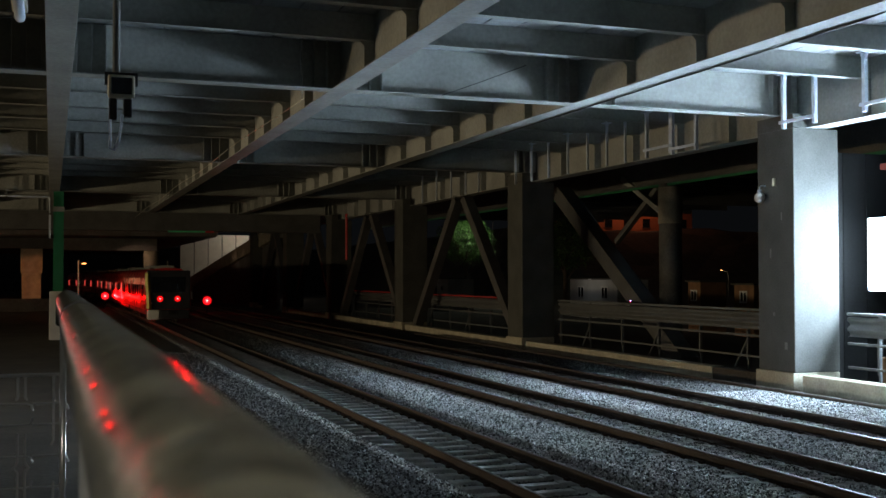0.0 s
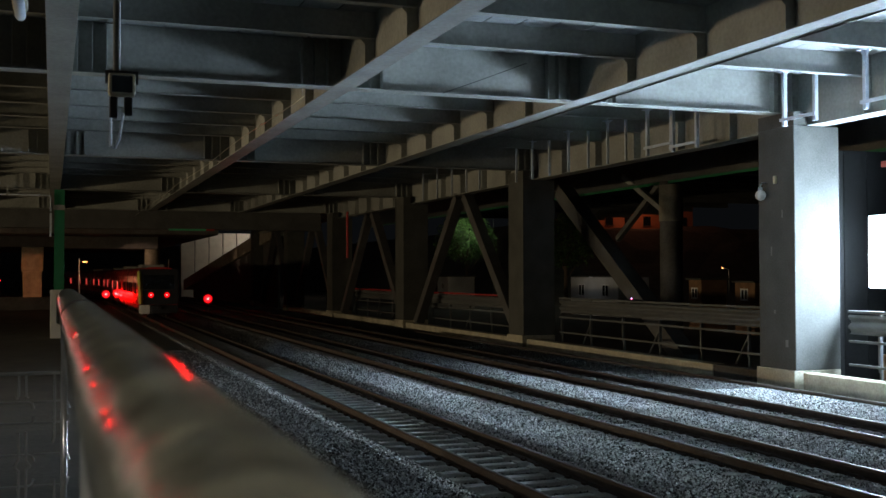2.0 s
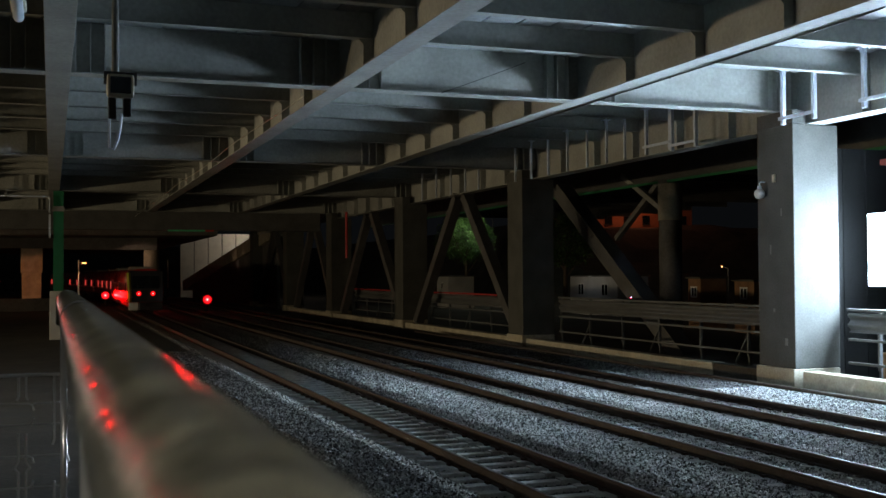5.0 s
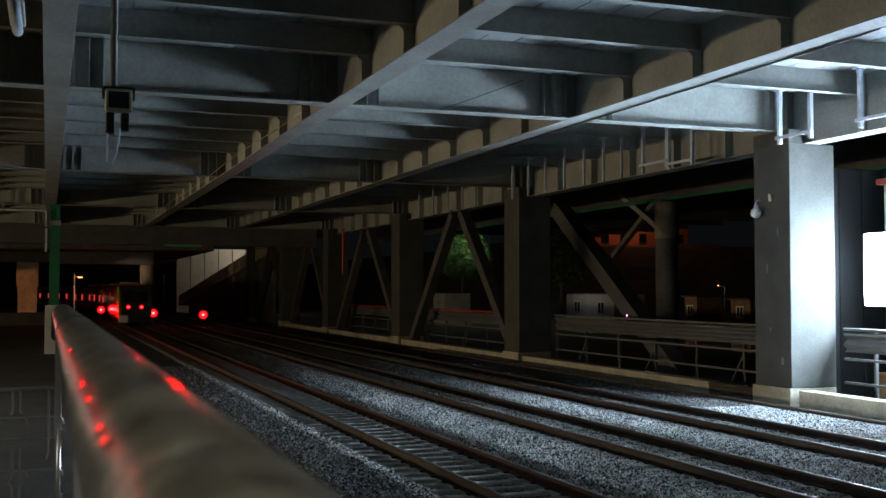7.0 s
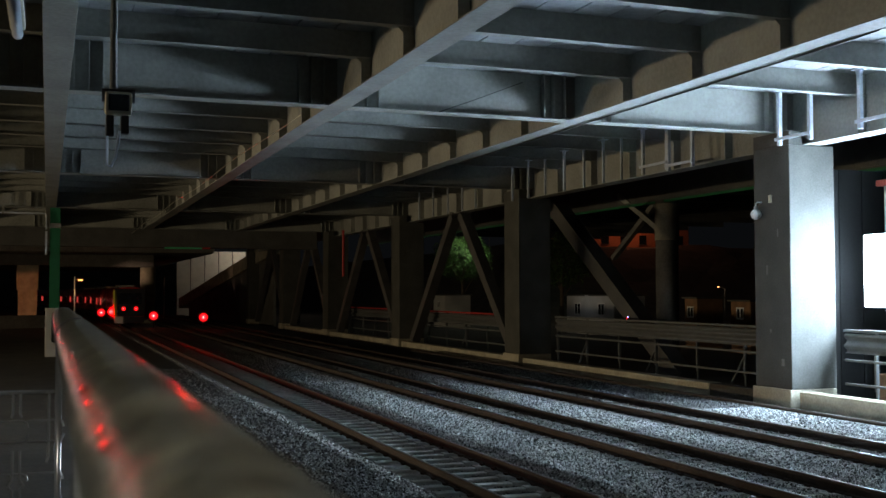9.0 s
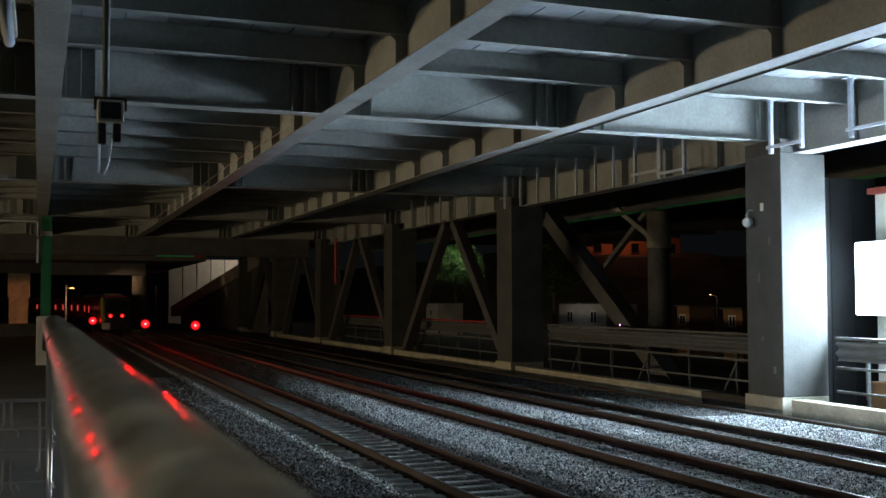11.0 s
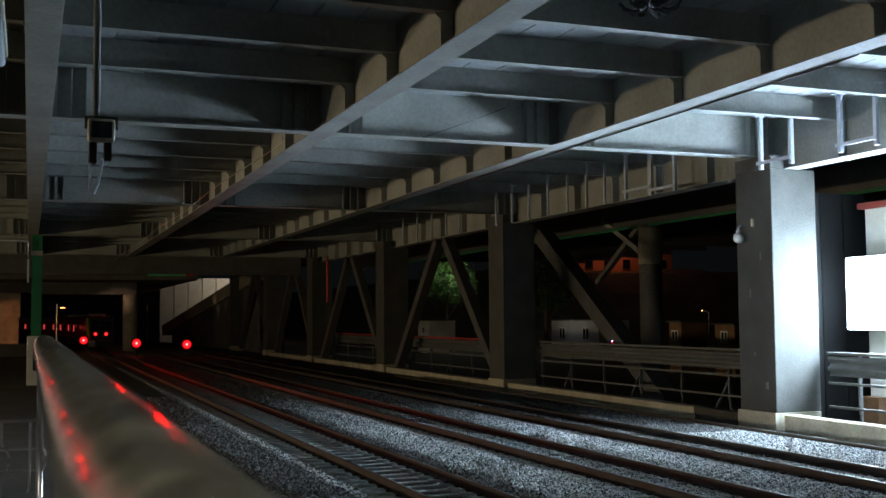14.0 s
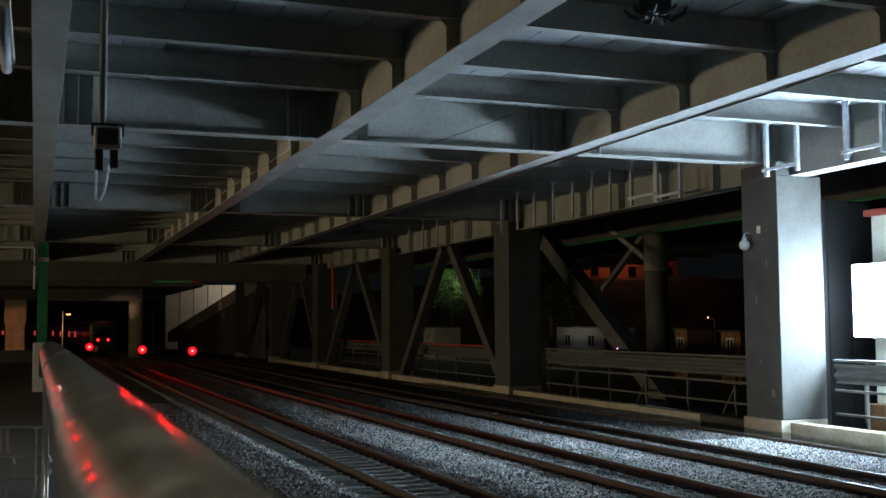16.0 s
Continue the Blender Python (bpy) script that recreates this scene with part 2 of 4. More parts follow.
def ballast_bed():
    xs = np.arange(4.3, 22.0, 0.2)
    ys = list(np.arange(4, 60, 0.35)) + list(np.arange(60, 150, 1.5)) + list(np.arange(150, 330, 6.0))
    verts = [(x + bend(y), y, bed_height(x + bend(y), y)) for y in ys for x in xs]
    w = len(xs)
    faces = [(j * w + i, j * w + i + 1, (j + 1) * w + i + 1, (j + 1) * w + i) for j in range(len(ys) - 1) for i in range(w - 1)]
    data = bpy.data.meshes.new("ballast_bed")
    data.from_pydata(verts, [], faces)
    data.materials.append(BALLAST)
    data.materials.append(DARK_BALLAST)
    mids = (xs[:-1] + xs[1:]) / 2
    # darker material: first track, west shoulder, east strip beyond the first pillar
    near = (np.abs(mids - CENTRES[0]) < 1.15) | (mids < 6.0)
    dark_zone = np.array([near | (mids > 18.2 - 0.25 * math.sin(y * 0.9)) if y > 27.2 else near for y in ys[:-1]])
    data.polygons.foreach_set("material_index", dark_zone.astype(np.int32).ravel())
    tagged(new("ballast_bed", data), "grey crushed-stone bed under three railway tracks", "ballast", kind="structure")


ballast_bed()


def stones(name, label, material, zones, crib, seed):
    rng = np.random.default_rng(seed)
    vs, fs, base = [], [], 0
    octa = np.array([(1, 0, 0), (-1, 0, 0), (0, 1, 0), (0, -1, 0), (0, 0, 1), (0, 0, -1)], float)
    tri = np.array([(0, 2, 4), (2, 1, 4), (1, 3, 4), (3, 0, 4), (2, 0, 5), (1, 2, 5), (3, 1, 5), (0, 3, 5)])
    for y0, y1, dens in zones:
        count = int((y1 - y0) * 16.6 * dens)
        px, py = rng.uniform(4.5, 21.1, count), rng.uniform(y0, y1, count)
        d = np.min([np.abs(px - c) for c in CENTRES], axis=0)
        # the same darker zones as in the bed
        first = np.abs(px - CENTRES[0])
        darker = (first < 1.15) | (px < 6.0) | ((py > 27.2) & (px > 18.2 - 0.25 * np.sin(py * 0.9)))
        keep = darker if crib else ~darker
        if crib:
            keep &= (d > 1.3) | ((np.abs(((py - 6.0) % 0.62) - 0.31) > 0.15) & (np.abs(d - HALF) > 0.12))
        else:
            keep &= (d > 1.3) | ((np.abs(((py - 6.0) % 0.62) - 0.31) > 0.10) & (np.abs(d - HALF) > 0.09))
        px, py = px[keep], py[keep]
        k = len(px)
        pz = np.array([bed_height(a, b) for a, b in zip(px, py)])
        r = rng.uniform(0.012, 0.028, (k, 1, 1)) * rng.uniform(0.7, 1.3, (k, 1, 3))
        pts = octa[None] * r * rng.uniform(0.7, 1.25, (k, 6, 1)) + rng.normal(0, 0.005, (k, 6, 3))
        ang, tl = rng.uniform(0, 6.28, k), rng.uniform(-0.9, 0.9, k)
        ca, sa, ct, st = np.cos(ang), np.sin(ang), np.cos(tl), np.sin(tl)
        x, y, z = pts[..., 0], pts[..., 1], pts[..., 2]
        y, z = y * ct[:, None] - z * st[:, None], y * st[:, None] + z * ct[:, None]
        x, y = x * ca[:, None] - y * sa[:, None], x * sa[:, None] + y * ca[:, None]
        vs.append(np.stack([x + px[:, None], y + py[:, None], z + pz[:, None] + 0.012], -1).reshape(-1, 3))
        fs.append((tri[None] + (base + 6 * np.arange(k))[:, None, None]).reshape(-1, 3))
        base += 6 * k
    data = bpy.data.meshes.new(name)
    data.from_pydata(np.concatenate(vs), [], np.concatenate(fs))
    data.materials.append(material)
    tagged(new(name, data), label, "ballast", kind="stuff")


# ---- tracks ----
PROFILE = [(-0.08, -0.205), (0.08, -0.205), (0.08, -0.190), (0.014, -0.165), (0.010, -0.06), (0.038, -0.045),
           (0.038, -0.010), (0.027, 0.0), (-0.027, 0.0), (-0.038, -0.010), (-0.038, -0.045), (-0.010, -0.06), (-0.014, -0.165), (-0.08, -0.190)]


def rail_mesh(bm, x):
    rings = []
    for y in [-8, 0] + list(range(5, 140, 15)) + list(range(142, 330, 6)):
        rings.append([bm.verts.new((x + bend(y) + a, y, z)) for a, z in PROFILE])
    n = len(PROFILE)
    for a, b in zip(rings, rings[1:]):
        for k in range(n):
            f = bm.faces.new((a[k], a[(k + 1) % n], b[(k + 1) % n], b[k]))
            f.material_index = 1 if k in (7,) else 0
    return bm


def sleeper_data():
    bm = bmesh.new()
    for s in (-1, 1):
        box(bm, s * 1.3 - s * 0.85, s * 1.3, -0.125, 0.125, -0.42, -0.207, bevel=0.02)
    box(bm, -0.46, 0.46, -0.11, 0.11, -0.42, -0.23, bevel=0.02)
    ob = mesh_ob("sleeper", bm, SLEEPER)
    data = ob.data
    bpy.data.objects.remove(ob)
    return data


def clips(tr, c):
    bm = bmesh.new()
    for k in range(60):
        y = 6.31 + 0.62 * k
        for t in (-1, 1):
            x = c + t * HALF
            for s in (-1, 1):
                box(bm, x + s * 0.07, x + s * 0.15, y - 0.06, y + 0.06, -0.208, -0.16)
                tube(bm, [(x + s * 0.06, y - 0.05, -0.18), (x + s * 0.10, y - 0.055, -0.145), (x + s * 0.135, y, -0.14), (x + s * 0.10, y + 0.055, -0.145), (x + s * 0.06, y + 0.05, -0.18)], 0.009, 5)
    tagged(part("rail_clip_stuff", bm, RUST, tr), kind="stuff")


def tracks():
    for c, where in zip(CENTRES, ("beside the platform", "in the middle of three", "beside the concrete plinth")):
        tr = thing("railway_track", "rusty-sided steel railway track on concrete sleepers " + where, "railway track", "parallel railway tracks")
        for s in (-1, 1):
            part("rail", rail_mesh(bmesh.new(), c + s * HALF), [RUST, RAILHEAD], tr, "rusty rail with polished head")
        far = bmesh.new()
        for k in range(110):
            y = 6.31 + 0.62 * (170 + k)
            for s in (-1, 1):
                box(far, c + s * 0.875 - 0.425, c + s * 0.875 + 0.425, y - 0.125, y + 0.125, -0.42, -0.207)
        tagged(part("distant_sleeper_run", far, SLEEPER, tr), kind="stuff")
        track_pieces.append((tr, c))


track_pieces = []
tracks()

# cable trough and thin pipe beside the tracks
trough = thing("cable_trough", "grey concrete cable trough beside the ballast edge", "cable trough")
bm = bmesh.new()
box(bm, 3.45, 3.55, -6, 140, -0.5, -0.12, bevel=0.01)
box(bm, 4.05, 4.15, -6, 140, -0.5, -0.12, bevel=0.01)
part("channel", bm, CONCRETE, trough)
part("cover", bbox(3.556, 4.044, -6, 140, -0.2, -0.15, bevel=0.01), CONCRETE, trough)
pipe = thing("steel_pipe", "thin dark steel pipe lying along the plinth", "pipe")
part("tube", brod((20.15, 5, -0.05), (20.15, 60, -0.05), 0.05), RUST, pipe)
for y in range(8, 60, 6):
    part("pipe_support", bbox(20.05, 20.25, y - 0.1, y + 0.1, -0.3, -0.1, bevel=0.015), CONCRETE, pipe)

# ---- viaduct ----
SOFFIT, RIB, DECKZ = 8.42, 9.10, 9.76
STEP = 3.3
MAIN = (28.5, 48.3, 68.1, 87.9)
END = 89.2
GIRDERS = (-14.5, -7.15, 0.15, 7.43, 14.72)


def ceiling():
    bm = bmesh.new()
    x = -22.0
    while x < 27:
        box(bm, x, x + 0.905, -20, END + 0.4, DECKZ, DECKZ + 0.06)
        x += 0.95
    box(bm, -22, 27, -20, END + 0.4, DECKZ + 0.061, DECKZ + 0.5)
    tagged(mesh_ob("ceiling", bm, DECK), "grey steel deck panels under the viaduct", "ceiling", kind="structure")


ceiling()


def girder(x, z0, y0, y1, flange=0.6, label="long grey steel plate girder under the viaduct deck"):
    g = thing("steel_girder", label, "girder", "viaduct girders")
    part("web", bbox(x - 0.012, x + 0.012, y0, y1, z0 + 0.03, DECKZ - 0.004), STEEL, g)
    part("bottom_flange", bbox(x - flange / 2, x + flange / 2, y0, y1, z0, z0 + 0.032, bevel=0.008), STEEL, g)
    bm = bbox(-flange / 2 + 0.03, -0.014, -0.014, 0.014, z0 + 0.034, DECKZ - 0.006)
    box(bm, 0.014, flange / 2 - 0.03, -0.014, 0.014, z0 + 0.034, DECKZ - 0.006)
    first = part("stiffener", bm, STEEL, g)
    first.matrix_basis = pose(x, MAIN[0] - 8 * STEP, 0)
    k = -7
    while MAIN[0] + k * STEP < y1:
        y = MAIN[0] + k * STEP
        if y > y0 + 0.2 and min(abs(y - m) for m in MAIN) > 0.5:
            again("stiffener", first.data, g, pose(x, y, 0))
        k += 1
    return g


for gx in GIRDERS:
    girder(gx, SOFFIT, -18, END)
girder(22.62, 7.98, -18, END + 40, 0.7, "deep edge girder of grey steel over the pillars")


def cross_beam(y, x0, x1):
    """A deep beam between two girders."""
    b = thing("cross_beam", "deep grey steel cross beam between girders with end stiffeners", "beam", "viaduct cross beams")
    part("web", bbox(x0 + 0.014, x1 - 0.014, y - 0.012, y + 0.012, SOFFIT + 0.036, DECKZ - 0.004), STEEL, b)
    bm = bbox(x0 + 0.303, x1 - 0.303, y - 0.26, y + 0.26, SOFFIT + 0.002, SOFFIT + 0.034, bevel=0.006)
    part("bottom_flange", bm, STEEL, b)
    first = None
    for x in (x0 + 0.42, x0 + 0.78, x0 + 1.12, x1 - 1.12, x1 - 0.78, x1 - 0.42):
        if first is None:
            bm = bbox(-0.01, 0.01, -0.24, -0.014, SOFFIT + 0.036, DECKZ - 0.006)
            box(bm, -0.01, 0.01, 0.014, 0.24, SOFFIT + 0.036, DECKZ - 0.006)
            first = part("end_stiffener", bm, STEEL, b)
            first.matrix_basis = pose(x, y, 0)
        else:
            again("end_stiffener", first.data, b, pose(x, y, 0))


def rib(y, x0, x1):
    b = thing("deck_rib", "shallow grey steel rib under the deck panels", "beam", "viaduct deck ribs")
    part("web", bbox(x0 + 0.05, x1 - 0.05, y - 0.01, y + 0.01, RIB + 0.02, DECKZ - 0.003), STEEL, b)
    part("bottom_flange", bbox(x0 + 0.05, x1 - 0.05, y - 0.13, y + 0.13, RIB, RIB + 0.021, bevel=0.005), STEEL, b)
    for xa, xb in ((x0 + 0.02, x0 + 0.4), (x1 - 0.02, x1 - 0.4)):
        bm = bmesh.new()
        v = [bm.verts.new((xa, y + s, z)) for s in (-0.011, 0.011) for z in (RIB - 0.36, RIB - 0.002)]
        w = [bm.verts.new((xb, y + s, RIB - 0.002)) for s in (-0.011, 0.011)]
        bm.faces.new((v[0], v[1], w[0]))
        bm.faces.new((v[2], w[1], v[3]))
        bm.faces.new((v[0], w[0], w[1], v[2]))
        bm.faces.new((v[0], v[2], v[3], v[1]))
        bm.faces.new((v[1], v[3], w[1], w[0]))
        part("knee_plate", bm, STEEL, b)


EDGES = list(GIRDERS) + [22.62]
for xa, xb in zip(EDGES, EDGES[1:]):
    for y in MAIN:
        cross_beam(y, xa, xb)
    k = -11
    while MAIN[0] + k * STEP < END:
        y = MAIN[0] + k * STEP
        if min(abs(y - m) for m in MAIN) > 0.5:
            rib(y, xa, xb)
        k += 1


def pillar(y, x0=21.72, w=1.72, top=7.97, deep=1.8):
    p = thing("concrete_pillar", "square grey concrete pillar carrying the viaduct edge girder", "pillar", "viaduct pillars")
    part("shaft", bbox(x0, x0 + w, y - deep / 2, y + deep / 2, 0.31, top, bevel=0.03), CONCRETE, p)
    part("footing", bbox(x0 - 0.06, x0 + w, y - deep / 2 - 0.004, y + deep / 2 + 0.1, -0.6, 0.308, bevel=0.03), PLINTH, p)
    part("head_block", bbox(x0, 22.25, y - deep / 2, y + deep / 2, top + 0.002, 8.415, bevel=0.02), CONCRETE, p)
    part("bearing_plate", bbox(22.262, x0 + w - 0.2, y - 0.5, y + 0.5, top + 0.001, top + 0.009), STEEL, p)
    return p


SCUFFS = ((28.6, 2.05, 0.10, 0.12), (28.02, 1.02, 0.14, 0.22), (28.75, 3.9, 0.07, 0.3), (28.2, 5.1, 0.06, 0.25))
PILLARS = (28.5, 49.0, 68.1, 87.2, 105.2, 124.0)
for y in PILLARS:
    made = pillar(y)
    if y == PILLARS[0]:
        for a, z, w, hgt in SCUFFS:
            part("plaster_scuff", bbox(21.714, 21.7195, a - w / 2, a + w / 2, z, z + hgt, bevel=0.002), DARK_CONCRETE, made, "pale plaster scuff")


def brace(a, b, w=0.55):
    t = thing("diagonal_brace", "dark grey steel diagonal brace below the edge girder", "brace", "viaduct braces")
    part("bar", beam(bmesh.new(), a, b, w, w), DARK_STEEL, t)
    part("end_plate", bbox(a[0] - 0.4, a[0] + 0.4, a[1] - 0.45, a[1] + 0.45, a[2], a[2] + 0.06, bevel=0.01), DARK_STEEL, t)


for ya, yb in zip(PILLARS[1:], PILLARS[2:]):
    mid = (ya + yb) / 2
    brace((22.6, mid - 0.6, 7.90), (22.6, ya + 1.4, 0.2))
    brace((22.6, mid + 0.6, 7.90), (22.6, yb - 1.4, 0.2))

# green column on a concrete base under the girder beside the platform
gc = thing("green_column", "green painted steel column on a grey concrete base", "column")
part("base", bbox(-0.1, 0.72, 67.7, 68.5, -0.6, 2.45, bevel=0.03), CABIN, gc, "pale painted concrete base")
bm = bbox(0.1, 0.68, 67.8, 67.84, 2.452, 8.41)
box(bm, 0.1, 0.68, 68.36, 68.4, 2.452, 8.41)
box(bm, 0.37, 0.41, 67.841, 68.359, 2.452, 8.41)
part("shaft", bm, GREEN, gc)
part("collar", bbox(0.06, 0.72, 67.76, 68.44, 7.2, 7.5, bevel=0.02), STEEL, gc)
part("gauge_strip", bbox(-0.16, -0.04, 67.7, 67.74, 5.6, 7.0, bevel=0.01), GALV, gc)

cd = thing("conduit", "pale steel conduit running under the deck and down a green column", "conduit")
part("tube", tube(bmesh.new(), [(-7.0, 67.6, 8.05), (-0.3, 67.6, 8.05), (-0.15, 67.6, 8.02), (-0.10, 67.6, 7.9), (-0.10, 67.6, 7.1)], 0.05), GALV, cd, smooth=True)
for x in (-5.5, -2.5):
    part("strap", bbox(x - 0.04, x + 0.04, 67.53, 67.67, 8.0, SOFFIT + 1.3), STEEL, cd)

# ---- plinth ----
plinth = thing("plinth", "low stained yellowish concrete plinth wall between pillars", "plinth", kind="structure")
part("stained_block", bbox(21.82, 22.33, 29.55, 32.19, -0.6, 0.155, bevel=0.03), SOIL, plinth, "dark wet-stained end of the plinth")
for a, b, x in ((12, 27.42, 21.85), (32.2, 47.9, 21.8), (50.1, 67.0, 21.8), (69.2, 86.1, 21.8), (88.3, 104, 21.8)):
    part("wall_block", bbox(x, x + 0.55, a, b, -0.6, 0.16 if a > 30 else 0.26, bevel=0.03), PLINTH, plinth)

# ---- fence behind the pillars ----
def fence(y0, y1):
    f = thing("barrier_fence", "grey galvanised barrier fence with corrugated boards and rails", "fence", "trackside fences")
    X = 23.62
    corr = bmesh.new()
    prev = None
    for k in range(25):
        z = 1.42 + 0.62 * k / 24
        x = X + 0.06 * math.sin(k / 24 * math.pi * 4)
        row = [corr.verts.new((x, y0, z)), corr.verts.new((x, y1, z)), corr.verts.new((x + 0.01, y1, z)), corr.verts.new((x + 0.01, y0, z))]
        if prev:
            corr.faces.new((prev[0], prev[1], row[1], row[0]))
            corr.faces.new((prev[3], row[3], row[2], prev[2]))
        prev = row
    part("corrugated_board", corr, FENCE, f, smooth=True)
    # red glow on the far top rails is put into their colour
    part("top_rail", bbox(X - 0.08, X + 0.08, y0, y1, 2.08, 2.17, bevel=0.02), RED_PAINT_GLOW if y0 > 50 else FENCE, f)
    part("middle_rail", bbox(X - 0.05, X + 0.05, y0, y1, 1.16, 1.24, bevel=0.015), FENCE, f)
    part("bottom_rail", bbox(X - 0.05, X + 0.05, y0, y1, 0.42, 0.50, bevel=0.015), FENCE, f)
    first = None
    n = max(2, int((y1 - y0) / 2.9))
    for k in range(n + 1):
        y = y0 + 0.06 + (y1 - y0 - 0.12) * k / n - (1.2 if y0 < 20 and k else 0.0)
        if first is None:
            bm = bbox(0.06, 0.14, -0.04, 0.04, -0.6, 2.1, bevel=0.01)
            box(bm, 0.02, 0.05, -0.04, 0.04, 0.3, 1.4)
            first = part("post", bm, FENCE, f)
            first.matrix_basis = pose(X, y, 0)
        else:
            again("post", first.data, f, pose(X, y, 0))
        if k % 2 == 1:
            part("raking_strut", beam(bmesh.new(), (X + 0.14, y, 1.2), (X + 0.14, y + 0.9, 0.0), 0.06, 0.06), FENCE, f)


for a, b in ((14, 27.4), (29.6, 47.9), (50.1, 67), (69.2, 86)):
    fence(a, b)

# ---- galvanised cable hangers under the ribs ----
def hanger(ys, z0, bar, size=0.12, z1=9.42):
    hg = thing("cable_hanger", "bright galvanised steel hanger posts with a cross bar under the deck", "cable hanger", "cable hangers")
    for y in ys:
        p = part("post", bbox(20.8 - size / 2, 20.8 + size / 2, y - size / 2, y + size / 2, z0, z1, bevel=0.012), GALV, hg)
        bm = bbox(20.65, 20.95, y - 0.16, y + 0.16, z1, z1 + 0.03, bevel=0.004)
        for s in (-1, 1):
            beam(bm, (20.8, y + s * 0.06, z1 - 0.18), (20.8, y + s * 0.15, z1), 0.02, 0.04)
        ob = part("head_plate", bm, GALV, hg)
        part("drop_bar", bbox(20.785, 20.815, y - 0.015, y + 0.015, z1 + 0.031, DECKZ - 0.002), GALV, hg)
    if len(ys) > 1:
        part("cross_bar", bbox(20.68, 20.73, min(ys) - 0.1, max(ys) + 0.1, bar, bar + 0.1, bevel=0.01), GALV, hg)


hanger((23.4, 22.05), 7.8, 7.95)
hanger((26.85, 25.45), 7.78, 7.92)
hanger((20.1, 18.8), 7.8, 7.95)
hanger((31.55, 33.05), 7.66, 7.8)
hanger((33.15, 34.8), 7.72, 7.95)
for y in (36.4, 37.85, 39.5, 41.3, 43.2, 45.0, 46.8, 51.5, 53.4, 55.6, 58, 60.5):
    hanger((y,), 7.7, 0, 0.09)

ca = thing("black_cable", "thin black cable clipped along the girder flange", "cable")
rise = [(15.62, 15.68, DECKZ - 0.004), (15.5, 15.8, 9.1), (15.2, 16.2, 8.62), (15.05, 16.4, 8.42)]
part("strand", tube(bmesh.new(), rise + [(15.03, y, 8.395 + 0.003 * math.sin(y * 1.9)) for y in np.arange(17, 40, 1.0)], 0.024, 6), BLACK, ca)
for y in (17.2, 24.0, 30.5):
    part("clamp", bbox(15.0, 15.08, y - 0.03, y + 0.03, 8.37, 8.56, bevel=0.01), BLACK, ca)
wi = thing("hanging_wire", "thin dark wire slung across the cross beam", "cable")
part("strand", tube(bmesh.new(), [(10.3, 28.24, 8.43), (11.4, 28.3, 8.85), (13.0, 28.485, 9.5)], 0.012, 6), BLACK, wi)

ow = thing("overhead_wire", "thin bright overhead wire slung beside the girder", "cable")
part("strand", tube(bmesh.new(), [(6.35, y, 8.18 + 0.05 * math.cos(y * 0.32)) for y in np.arange(28.2, 118, 2.0)], 0.014, 8), STAINLESS, ow, smooth=True)
# plates added and tilted so the signals glint red along the wire
for y, source in ((56.0, (9.75, 107.9, 1.1)), (95.0, (9.75, 107.9, 1.1)), (97.0, (9.75, 107.9, 1.1)), (110.0, (5.6, 123.9, 1.17)), (112.5, (5.6, 123.9, 1.17))):
    p = Vector((6.35, y, 8.18 + 0.05 * math.cos(y * 0.32)))
    n = ((Vector(source) - p).normalized() + (Vector((0, 0, EYE)) - p).normalized()).normalized()
    m = Matrix.Translation(p - n * 0.03) @ n.to_track_quat("Z", "Y").to_matrix().to_4x4()
    part("wire_clamp", bbox(-0.06, 0.06, -0.16, 0.16, -0.02, 0.02, bevel=0.01, m=m), GLINT, ow, "polished plate added to glint red")
for y in MAIN:
    part("dropper", brod((6.35, y, 8.18 + 0.05 * math.cos(y * 0.32)), (6.35, y, SOFFIT + 0.01), 0.012, 6), STEEL, ow)


def cable_tangle(x, y):
    rng = random.Random(11)
    t = thing("cable_tangle", "dark tangle of cables and clips hanging under the deck", "cables")
    part("box", bbox(x - 0.25, x + 0.25, y - 0.2, y + 0.2, 9.35, DECKZ - 0.002, bevel=0.03), DEAD_BLACK, t)
    for k in range(12):
        a = k * 0.7
        pts = [(x, y, 9.42)]
        for i in range(1, 6):
            pts.append((x + math.cos(a) * 0.13 * i + rng.uniform(-0.05, 0.05), y + math.sin(a) * 0.12 * i, 9.42 - 0.16 * math.sin(i * 0.6) + rng.uniform(-0.03, 0.03)))
        part("cable_loop", tube(bmesh.new(), pts, 0.03, 6), DEAD_BLACK, t)


cable_tangle(11.16, 17.66)

# ---- globe on the pillar ----
gl = thing("globe_lamp", "round white glass globe on a short bracket on the pillar", "globe lamp")
part("globe", sphere(bmesh.new(), (21.5, 29.0, 5.86), 0.175), GLOBE, gl, smooth=True)
part("cap", brod((21.5, 29.0, 6.02), (21.5, 29.0, 6.12), 0.07, 14), GALV, gl)
part("bracket", tube(bmesh.new(), [(21.5, 29.0, 6.12), (21.5, 29.0, 6.2), (21.56, 29.0, 6.25), (21.73, 29.0, 6.25)], 0.025), GALV, gl)
tagb = thing("wall_box", "small pale junction box fixed to the pillar", "junction box")
part("case", bbox(21.64, 21.72, 28.45, 28.55, 6.2, 6.45, bevel=0.01), IVORY, tagb)

# ---- lightbox and cream wall beyond the fence ----
lb = thing("lightbox_sign", "glowing blank white lightbox bracketed to a cream shed", "lightbox")
part("case", bbox(24.66, 24.9, 21.35, 27.66, 2.84, 5.2, bevel=0.03), GALV, lb)
part("lit_face", bbox(24.60, 24.659, 21.4, 27.62, 2.88, 5.16, bevel=0.02), LIT, lb, "glowing white face")
